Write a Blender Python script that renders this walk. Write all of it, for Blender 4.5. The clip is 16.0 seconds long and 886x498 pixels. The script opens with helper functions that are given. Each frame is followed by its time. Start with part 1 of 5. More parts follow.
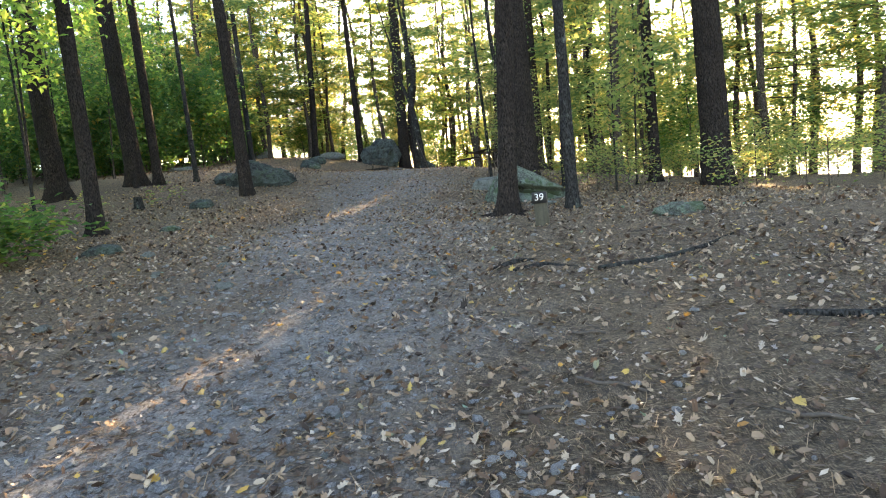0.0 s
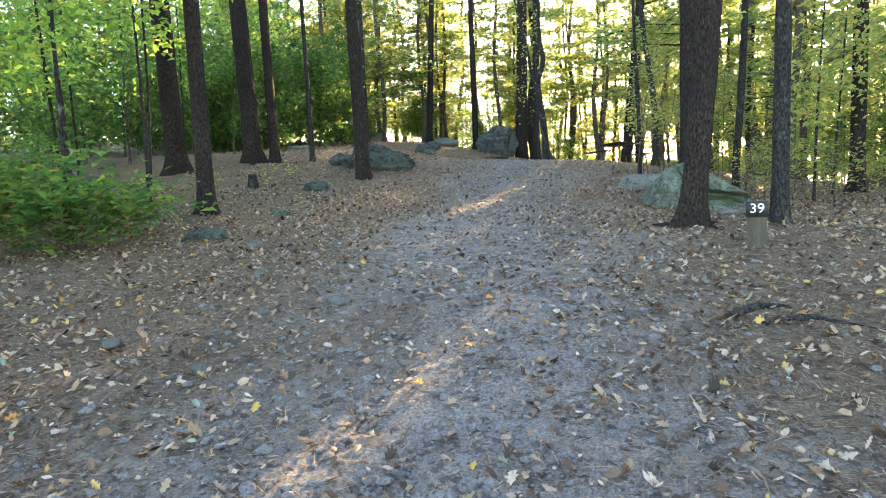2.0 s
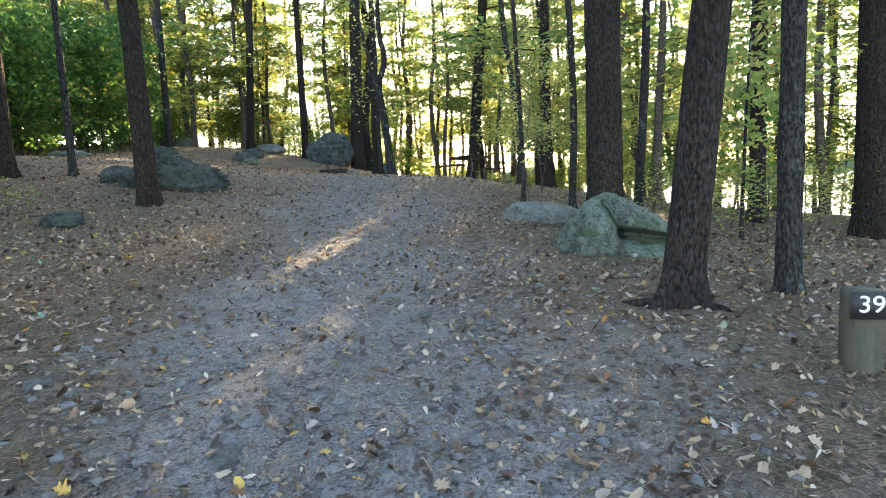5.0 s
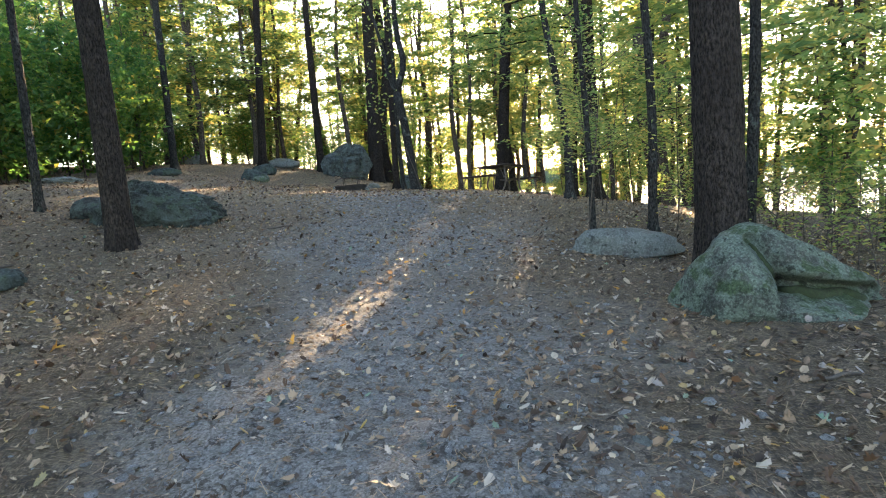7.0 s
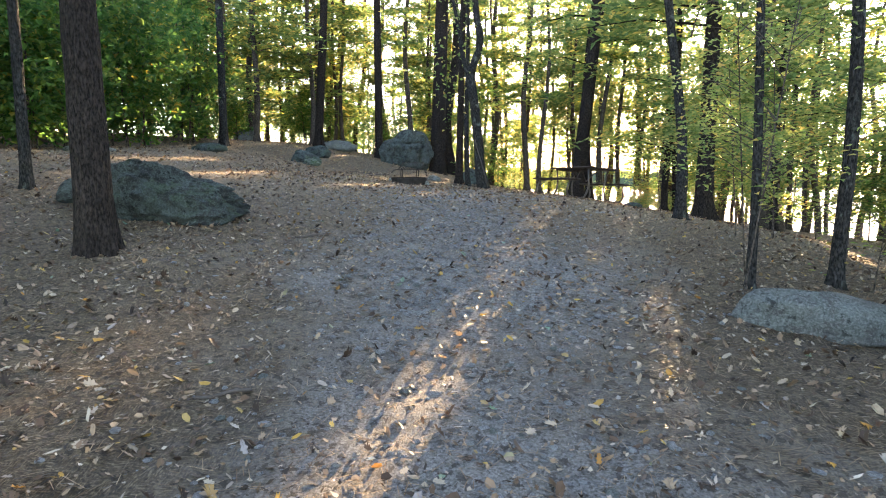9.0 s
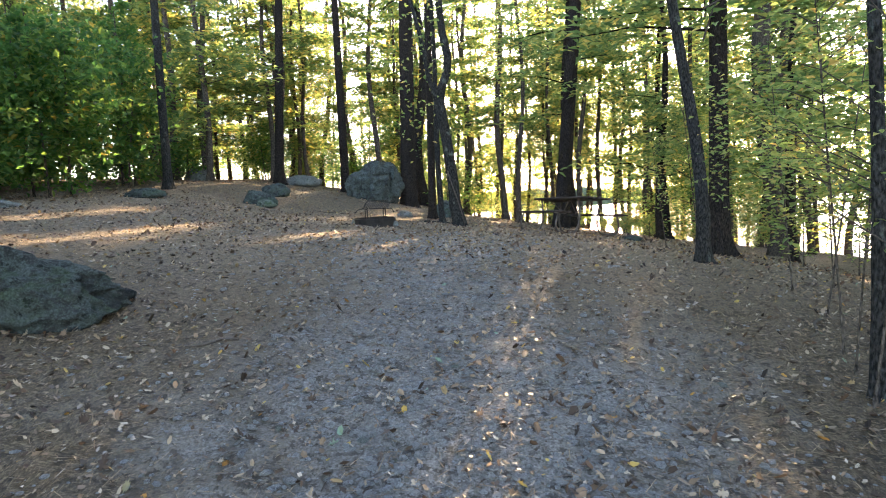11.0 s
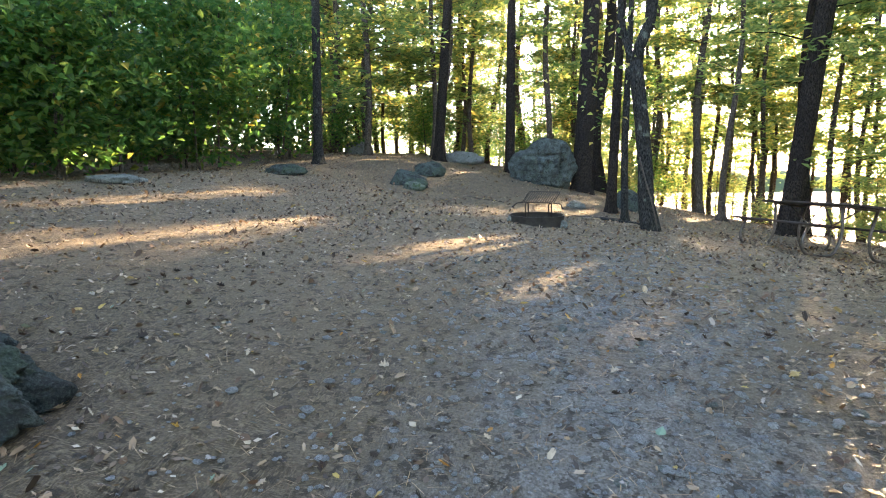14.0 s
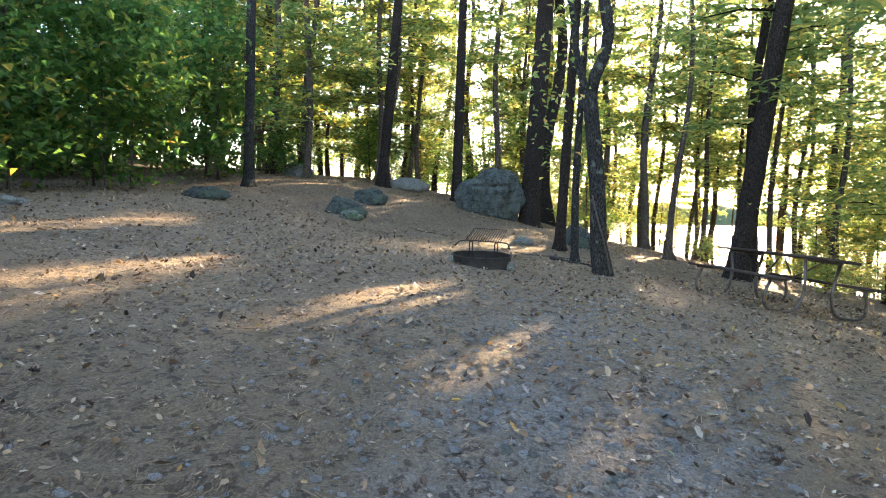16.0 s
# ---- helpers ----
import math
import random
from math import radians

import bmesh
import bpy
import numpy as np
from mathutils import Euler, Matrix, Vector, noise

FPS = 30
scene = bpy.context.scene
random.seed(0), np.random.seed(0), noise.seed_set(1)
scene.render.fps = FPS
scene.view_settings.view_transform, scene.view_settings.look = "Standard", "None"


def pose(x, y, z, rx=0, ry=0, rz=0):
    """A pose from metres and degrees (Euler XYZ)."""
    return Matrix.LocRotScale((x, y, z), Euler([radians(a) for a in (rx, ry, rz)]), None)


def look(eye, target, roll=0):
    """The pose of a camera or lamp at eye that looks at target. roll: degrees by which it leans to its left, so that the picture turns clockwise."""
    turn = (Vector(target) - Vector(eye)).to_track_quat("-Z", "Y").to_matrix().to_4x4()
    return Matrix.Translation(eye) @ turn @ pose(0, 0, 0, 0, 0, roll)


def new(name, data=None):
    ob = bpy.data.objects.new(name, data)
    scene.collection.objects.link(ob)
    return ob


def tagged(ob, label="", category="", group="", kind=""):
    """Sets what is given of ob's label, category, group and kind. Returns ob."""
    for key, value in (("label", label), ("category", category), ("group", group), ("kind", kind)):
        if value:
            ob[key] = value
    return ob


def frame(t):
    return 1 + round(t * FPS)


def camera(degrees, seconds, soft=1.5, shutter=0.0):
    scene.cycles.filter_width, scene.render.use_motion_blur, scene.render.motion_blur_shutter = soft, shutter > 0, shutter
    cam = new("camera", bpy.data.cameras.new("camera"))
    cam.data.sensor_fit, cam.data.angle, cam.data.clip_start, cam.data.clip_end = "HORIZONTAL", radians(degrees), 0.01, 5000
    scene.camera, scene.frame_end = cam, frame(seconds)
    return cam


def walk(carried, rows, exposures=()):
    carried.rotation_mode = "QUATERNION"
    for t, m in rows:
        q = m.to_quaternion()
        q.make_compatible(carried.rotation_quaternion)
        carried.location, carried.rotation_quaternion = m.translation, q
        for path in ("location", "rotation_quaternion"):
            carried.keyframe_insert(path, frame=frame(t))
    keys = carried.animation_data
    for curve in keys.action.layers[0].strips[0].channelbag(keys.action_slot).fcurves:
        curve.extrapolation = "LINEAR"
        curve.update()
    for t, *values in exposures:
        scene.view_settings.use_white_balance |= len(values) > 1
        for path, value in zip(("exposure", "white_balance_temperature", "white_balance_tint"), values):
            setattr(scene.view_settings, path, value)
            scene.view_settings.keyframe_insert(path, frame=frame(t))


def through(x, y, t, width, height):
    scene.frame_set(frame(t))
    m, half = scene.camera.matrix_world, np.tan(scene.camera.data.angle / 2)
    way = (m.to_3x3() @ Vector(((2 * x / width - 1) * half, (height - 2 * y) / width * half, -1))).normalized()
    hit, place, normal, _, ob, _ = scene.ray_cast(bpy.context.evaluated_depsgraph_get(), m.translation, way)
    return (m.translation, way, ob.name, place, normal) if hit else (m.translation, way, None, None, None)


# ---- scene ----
cam = camera(74.7, 16.0, 1.1)
PATH = [
    (0, (-0.003, -0.115, 1.541), (-0.017, 1.875, 1.336), -6.2),
    (0.5, (-0.254, 0.319, 1.534), (-0.377, 2.306, 1.343), -4.6),
    (1, (-0.355, 0.717, 1.539), (-0.587, 2.689, 1.299), -3.3),
    (1.5, (-0.512, 1.102, 1.565), (-0.894, 3.055, 1.369), -2.3),
    (2, (-0.655, 1.394, 1.642), (-1.008, 3.351, 1.428), -2.8),
    (2.5, (-0.71, 1.826, 1.674), (-1.075, 3.78, 1.446), -3.9),
    (3, (-0.883, 2.353, 1.696), (-1.03, 4.339, 1.512), -2.2),
    (3.5, (-0.95, 2.869, 1.763), (-1.055, 4.858, 1.583), -4.0),
    (4, (-1.051, 3.421, 1.786), (-0.89, 5.401, 1.562), -1.5),
    (4.2, (-1.086, 3.629, 1.825), (-0.889, 5.606, 1.596), -1.5),
    (6.3, (-1.276, 5.637, 2.144), (-1.029, 7.612, 1.951), -3.4),
    (6.5, (-1.287, 5.858, 2.164), (-1.032, 7.83, 1.949), -3.4),
    (7, (-1.316, 6.364, 2.237), (-1.151, 8.348, 2.041), -4.6),
    (7.5, (-1.406, 6.866, 2.313), (-1.277, 8.851, 2.105), -4.4),
    (8, (-1.429, 7.38, 2.373), (-1.354, 9.37, 2.188), -3.9),
    (8.2, (-1.465, 7.595, 2.387), (-1.404, 9.582, 2.175), -2.1),
    (10.3, (-1.449, 9.759, 2.615), (-1.488, 11.745, 2.385), 0.3),
    (10.5, (-1.433, 9.934, 2.651), (-1.431, 11.92, 2.418), 0.1),
    (11, (-1.357, 10.321, 2.758), (-1.292, 12.315, 2.618), -2.9),
    (11.5, (-1.375, 10.747, 2.796), (-1.415, 12.738, 2.61), -3.0),
    (12, (-1.456, 11.268, 2.854), (-1.647, 13.248, 2.65), -1.4),
    (12.5, (-1.473, 11.735, 2.904), (-1.746, 13.698, 2.634), -1.0),
    (13, (-1.543, 12.239, 2.97), (-1.903, 14.185, 2.679), 0.7),
    (13.5, (-1.497, 12.643, 3.034), (-1.992, 14.568, 2.81), -0.5),
    (14, (-1.499, 13.031, 3.093), (-1.991, 14.957, 2.88), -0.1),
    (14.5, (-1.493, 13.368, 3.134), (-1.833, 15.33, 2.944), 0.8),
    (15, (-1.495, 13.645, 3.184), (-1.97, 15.583, 3.049), 0.2),
    (15.5, (-1.516, 13.822, 3.255), (-2.027, 15.753, 3.165), 2.4),
    (16, (-1.556, 14.065, 3.276), (-1.875, 16.035, 3.144), 1.9),
]
EXPOSURES = [(0, 3.33, 7400, 19), (1.0, 3.78, 7400, 20), (2.0, 3.76, 7200, 18), (3.5, 3.72, 6950, 16), (4.2, 3.67, 6900, 16), (6.5, 3.32, 6900, 17), (8, 3.5, 6950, 20), (10.5, 3.6, 6950, 22), (11.5, 3.52, 6900, 22), (12.5, 3.56, 6900, 22), (14, 3.8, 6850, 19), (15, 3.78, 6800, 19), (16, 3.68, 6750, 20)]
walk(cam, [(t, look(eye, target, roll)) for t, eye, target, roll in PATH], EXPOSURES)

# ---- world and sun ----
SUN_EL, SUN_AZ = 13.2, 18.2
SUN = Vector((math.sin(radians(SUN_AZ)) * math.cos(radians(SUN_EL)), math.cos(radians(SUN_AZ)) * math.cos(radians(SUN_EL)), math.sin(radians(SUN_EL))))
world = bpy.data.worlds.new("sky")
scene.world = world
world.use_nodes = True
wn = world.node_tree
sky = wn.nodes.new("ShaderNodeTexSky")
sky.sky_type, sky.sun_disc = "NISHITA", False
sky.sun_elevation, sky.sun_rotation = radians(SUN_EL), radians(SUN_AZ)
sky.air_density, sky.dust_density, sky.ozone_density = 1.0, 0.8, 1.2
wn.nodes["Background"].inputs["Strength"].default_value = 0.115
wn.links.new(sky.outputs["Color"], wn.nodes["Background"].inputs["Color"])
sun = new("sun", bpy.data.lights.new("sun", "SUN"))
sun.data.energy, sun.data.angle, sun.data.color = 5.0, radians(0.55), (1.0, 0.75, 0.41)
sun.matrix_world = look(SUN * 100, (0, 0, 0))

# ---- small tools ----
RNG = np.random.default_rng(11)


def link(name, mesh, material, parent=None, label="", at=None):
    if material is not None and not mesh.materials:
        mesh.materials.append(material)
    ob = new(name, mesh)
    if parent is not None:
        ob.parent = parent
    if at is not None:
        ob.matrix_basis = at
    if label:
        ob["label"] = label
    return ob


def part(name, bm, material, parent, label="", smooth=True):
    """One mesh object from a bmesh, under a thing or a part."""
    mesh = bpy.data.meshes.new(name)
    bm.to_mesh(mesh)
    bm.free()
    mesh.polygons.foreach_set("use_smooth", [smooth] * len(mesh.polygons))
    return link(name, mesh, material, parent, label)


def mesh_from(name, verts, faces, smooth=False):
    """A mesh from arrays; all faces have the same count of corners."""
    verts, faces = np.asarray(verts, np.float32), np.asarray(faces, np.int32)
    mesh = bpy.data.meshes.new(name)
    mesh.vertices.add(len(verts))
    mesh.vertices.foreach_set("co", verts.ravel())
    k = faces.shape[1]
    mesh.loops.add(faces.size)
    mesh.loops.foreach_set("vertex_index", faces.ravel())
    mesh.polygons.add(len(faces))
    mesh.polygons.foreach_set("loop_start", np.arange(0, faces.size, k, dtype=np.int32))
    mesh.polygons.foreach_set("use_smooth", np.full(len(faces), smooth))
    mesh.update()
    mesh.validate()
    return mesh


def thing(name, place, label, category, group="", turn=0.0):
    ob = new(name)
    ob.matrix_basis = pose(*place, 0, 0, turn)
    return tagged(ob, label, category, group)


def box_bm(size, at=(0, 0, 0), bevel=0.004, turn=None, bm=None):
    """A bevelled box added to a bmesh."""
    bm = bm or bmesh.new()
    made = bmesh.ops.create_cube(bm, size=1)["verts"]
    bmesh.ops.scale(bm, vec=size, verts=made)
    if bevel:
        edges = list({e for v in made for e in v.link_edges})
        made = list({v for f in bmesh.ops.bevel(bm, geom=edges, offset=bevel, segments=2, affect="EDGES")["faces"] for v in f.verts} | {v for v in made if v.is_valid})
    if turn is not None:
        bmesh.ops.rotate(bm, cent=(0, 0, 0), matrix=turn, verts=made)
    bmesh.ops.translate(bm, vec=at, verts=made)
    return bm


def tube_bm(points, radius, sides=10, bm=None, taper=None, caps=True):
    """A tube along a line of points; radius may be a list."""
    bm = bm or bmesh.new()
    pts = [Vector(p) for p in points]
    radii = radius if isinstance(radius, (list, tuple)) else [radius] * len(pts)
    rings, side = [], None
    for i, p in enumerate(pts):
        d = (pts[min(i + 1, len(pts) - 1)] - pts[max(i - 1, 0)]).normalized()
        if side is None:
            side = d.orthogonal().normalized()
        side = (side - d * side.dot(d)).normalized()
        up = d.cross(side)
        rings.append([bm.verts.new(p + (side * math.cos(a) + up * math.sin(a)) * radii[i]) for a in np.linspace(0, 2 * math.pi, sides, endpoint=False)])
    for a, b in zip(rings, rings[1:]):
        for k in range(sides):
            bm.faces.new((a[k], a[(k + 1) % sides], b[(k + 1) % sides], b[k]))
    if caps:
        bm.faces.new(rings[0][::-1])
        bm.faces.new(rings[-1])
    return bm


def rounded(points, radius=0.08, steps=5):
    """A line of points with its corners rounded."""
    pts, out = [Vector(p) for p in points], [Vector(points[0])]
    for a, b, c in zip(pts, pts[1:], pts[2:]):
        p, q = b + (a - b).normalized() * min(radius, (a - b).length / 2), b + (c - b).normalized() * min(radius, (c - b).length / 2)
        out += [p.lerp(b, s).lerp(b.lerp(q, s), s) for s in np.linspace(0, 1, steps)]
    return out + [pts[-1]]


# ---- the lie of the land ----
GROUND_Y = np.array((-10, 0, 4, 7, 10, 12, 14, 16, 19, 24, 27, 30, 38, 52, 66.0))
GROUND_X = np.array((-14, -8, -4.5, -2, 0.5, 3, 7, 14.0))
GROUND_Z = np.array((
    "-.6 -.6 -.7 -.8 -.8 -.8 -.8 -.9", ".3 .25 .2 .15 .12 .1 .05 0", ".85 .8 .7 .62 .62 .65 .6 .5", "1.25 1.18 1.08 1.02 1.0 .97 .9 .7",
    "1.75 1.6 1.4 1.19 1.2 1.08 .9 .6", "2.15 2.0 1.65 1.42 1.38 1.22 .95 .6", "2.55 2.4 2.02 1.8 1.72 1.45 1.05 .6", "2.85 2.72 2.4 2.2 2.1 1.7 1.1 .5",
    "3.15 3.0 2.6 2.33 2.22 1.85 1.1 .4", "3.5 3.4 2.75 2.45 2.25 1.95 1.25 .4", "3.85 3.6 2.88 2.55 2.25 1.97 1.3 .35", "4.3 4.0 3.35 2.8 2.25 2.0 1.35 .3", "4.8 4.5 3.85 3.2 2.45 2.0 1.2 0",
    "4.2 3.8 3.2 2.5 1.7 1.0 .2 -1.2", "-3 -3 -3 -3 -3 -3 -3 -3"))
GROUND_Z = np.array([[float(v) for v in row.split()] for row in GROUND_Z])
LAKE_Z = -2.2


def _lie(x, y):
    i = np.clip(np.searchsorted(GROUND_X, x) - 1, 0, len(GROUND_X) - 2)
    j = np.clip(np.searchsorted(GROUND_Y, y) - 1, 0, len(GROUND_Y) - 2)
    f = np.clip((x - GROUND_X[i]) / (GROUND_X[i + 1] - GROUND_X[i]), 0, 1)
    g = np.clip((y - GROUND_Y[j]) / (GROUND_Y[j + 1] - GROUND_Y[j]), 0, 1)
    z = (GROUND_Z[j, i] * (1 - f) + GROUND_Z[j, i + 1] * f) * (1 - g) + (GROUND_Z[j + 1, i] * (1 - f) + GROUND_Z[j + 1, i + 1] * f) * g
    return z - np.clip(x - 14, 0, 30) * 0.13 + np.clip(-14 - x, 0, 25) * 0.07


def ground_z(x, y):
    """The height of the ground, smooth, with small humps."""
    x, y = np.asarray(x, float), np.asarray(y, float)
    z = sum(_lie(x + a, y + b) for a, b in ((0, 0), (0.7, 0), (-0.7, 0), (0, 0.7), (0, -0.7), (0.5, 0.5), (-0.5, -0.5), (0.5, -0.5), (-0.5, 0.5))) / 9
    hump = 0.018 * np.sin(1.7 * x + 0.6 * y + 1) * np.sin(1.1 * y - 0.5 * x) + 0.008 * np.sin(5.1 * x + 1.3 * y) * np.sin(4.3 * y - 1.9 * x + 2)
    return z + hump


def gz(x, y):
    return float(ground_z(x, y))


# sunlit stretches of the ground, which the gaps of the crowns leave open: from, to, half width
OPEN = ((-7.8, 17.7, -6.55, 21.5, 0.28), (-6.0, 16.6, -4.95, 19.8, 0.22), (-3.3, 18.1, -2.7, 20.1, 0.29), (-2.05, 17.6, -1.6, 19.0, 0.2), (-1.95, 10.1, -1.1, 12.7, 0.25),
        (-1.1, 12.7, -0.55, 14.4, 0.04), (-0.25, 11.4, 0.2, 12.7, 0.12), (-2.45, 1.2, -1.1, 5.0, 0.3), (-1.8, 7.4, -1.4, 8.6, 0.13), (1.6, 5.5, 1.95, 6.3, 0.2),
        (3.5, 15.0, 4.2, 17.2, 0.3), (5.4, 9.0, 6.0, 10.8, 0.3), (-8.4, 28.5, -7.8, 30.2, 0.3), (3.0, 26, 4.2, 29.4, 0.35), (0.9, 29, 1.8, 31.6, 0.3))


def shades_open(c):
    """Which of the points c throw their shadow on a sunlit stretch."""
    s = (c[:, 2] - 1.5) / SUN.z
    for _ in range(4):
        gx, gy = c[:, 0] - s * SUN.x, c[:, 1] - s * SUN.y
        s = (c[:, 2] - ground_z(gx, gy)) / SUN.z
    gx, gy = c[:, 0] - s * SUN.x, c[:, 1] - s * SUN.y
    cut = np.zeros(len(c), bool)
    for x0, y0, x1, y1, r in OPEN:
        dx, dy = x1 - x0, y1 - y0
        f = np.clip(((gx - x0) * dx + (gy - y0) * dy) / (dx * dx + dy * dy), 0, 1)
        wob = r * (1 + 0.35 * np.sin(3.1 * gy + x0) + 0.25 * np.sin(7.7 * gy + 2 * x0))
        cut |= (gx - x0 - f * dx) ** 2 + (gy - y0 - f * dy) ** 2 < wob ** 2
    return cut & (s > 3)


def stem_shades(x, y, lean, height):
    """Whether a stem throws its shadow along a sunlit stretch."""
    h = np.linspace(0.5, height, 60)
    c = np.stack([x + lean[0] * h, y + lean[1] * h, gz(x, y) + h], -1)
    return shades_open(c).sum() > 1


# ---- materials ----
def material(name, rough=0.8, metal=0.0):
    m = bpy.data.materials.new(name)
    m.use_nodes = True
    t = m.node_tree
    p = t.nodes["Principled BSDF"]
    p.inputs["Roughness"].default_value, p.inputs["Metallic"].default_value = rough, metal
    return m, t, p


def node(t, kind, **values):
    n = t.nodes.new(kind)
    for k, v in values.items():
        if k in n.inputs:
            n.inputs[k].default_value = v
    return n


def ramp(t, fac, *stops):
    n = t.nodes.new("ShaderNodeValToRGB")
    while len(n.color_ramp.elements) < len(stops):
        n.color_ramp.elements.new(0.5)
    for e, (at, c) in zip(n.color_ramp.elements, stops):
        e.position, e.color = at, (*c, 1) if len(c) == 3 else c
    t.links.new(fac, n.inputs["Fac"])
    return n.outputs["Color"]


def blend(t, fac, a, b, how="MIX"):
    n = t.nodes.new("ShaderNodeMix")
    n.data_type, n.blend_type = "RGBA", how
    for value, socket in ((fac, n.inputs["Factor"]), (a, n.inputs["A"]), (b, n.inputs["B"])):
        if isinstance(value, bpy.types.NodeSocket):
            t.links.new(value, socket)
        else:
            socket.default_value = value if isinstance(value, float) else (*value, 1)
    return n.outputs["Result"]


def coords(t, scale=(1, 1, 1), kind="Object"):
    c, m = t.nodes.new("ShaderNodeTexCoord"), t.nodes.new("ShaderNodeMapping")
    m.inputs["Scale"].default_value = scale
    t.links.new(c.outputs[kind], m.inputs["Vector"])
    return m.outputs["Vector"]


def noisy(t, vec, scale, detail=6.0, rough=0.6, out="Fac"):
    n = node(t, "ShaderNodeTexNoise", Scale=scale, Detail=detail, Roughness=rough)
    t.links.new(vec, n.inputs["Vector"])
    return n.outputs[out]


def cells(t, vec, scale, feature="F1", out="Distance"):
    n = node(t, "ShaderNodeTexVoronoi", Scale=scale)
    n.feature = feature
    t.links.new(vec, n.inputs["Vector"])
    return n.outputs[out]


def bump(t, p, height, strength=0.5, distance=0.01, under=None):
    n = node(t, "ShaderNodeBump", Strength=strength, Distance=distance)
    t.links.new(height, n.inputs["Height"])
    if under is not None:
        t.links.new(under, n.inputs["Normal"])
    t.links.new(n.outputs["Normal"], p.inputs["Normal"])
    return n.outputs["Normal"]


def bark_material(name, dark, mid, pale, scale=1.0, lichen=0.0):
    m, t, p = material(name, 0.95)
    p.inputs["Specular IOR Level"].default_value = 0.15
    v = coords(t, (14 * scale, 14 * scale, 4.6 * scale))
    ridge = cells(t, v, 1.6, "DISTANCE_TO_EDGE")
    fine = noisy(t, coords(t, (60, 60, 24)), 1.0, 8)
    big = noisy(t, coords(t), 1.3, 3)
    c = ramp(t, ridge, (0.0, tuple(0.4 * q for q in dark)), (0.1, dark), (0.3, mid), (0.6, pale))
    c = blend(t, 0.55, c, ramp(t, fine, (0.4, dark), (0.62, tuple(1.3 * q for q in pale))))
    c = blend(t, ramp(t, big, (0.4, (0, 0, 0)), (0.65, (0.5,) * 3)), c, tuple(0.55 * v for v in mid))
    if lichen:
        spots = ramp(t, noisy(t, coords(t, (1, 1, 0.6)), 6.0, 5, 0.7), (0.58, (0, 0, 0)), (0.66, (lichen,) * 3))
        c = blend(t, spots, c, (0.24, 0.29, 0.25))
    t.links.new(c, p.inputs["Base Color"])
    low = bump(t, p, ridge, 1.0, 0.035)
    bump(t, p, fine, 0.6, 0.006, low)
    return m


def leaf_material(name, stops, through=0.45, per_object=False, gloss=0.45, clear=2.2):
    """Thin leaves: some light goes through them. Colour varies from leaf to leaf."""
    m, t, p = material(name, gloss)
    if per_object:
        rnd = t.nodes.new("ShaderNodeObjectInfo").outputs["Random"]
    else:
        rnd = t.nodes.new("ShaderNodeNewGeometry").outputs["Random Per Island"]
    c = ramp(t, rnd, *stops)
    c = blend(t, 0.35, c, ramp(t, noisy(t, coords(t), 30.0, 3), (0.3, (0.25,) * 3), (0.75, (1, 1, 1))), "MULTIPLY")
    t.links.new(c, p.inputs["Base Color"])
    p.inputs["Specular IOR Level"].default_value = 0.35
    if through:
        thin, mix = t.nodes.new("ShaderNodeBsdfTranslucent"), node(t, "ShaderNodeMixShader", Fac=through)
        thin_c = node(t, "ShaderNodeHueSaturation", Saturation=0.98, Value=clear)
        t.links.new(c, thin_c.inputs["Color"])
        t.links.new(thin_c.outputs["Color"], thin.inputs["Color"])
        t.links.new(p.outputs["BSDF"], mix.inputs[1])
        t.links.new(thin.outputs["BSDF"], mix.inputs[2])
        t.links.new(mix.outputs["Shader"], t.nodes["Material Output"].inputs["Surface"])
    return m


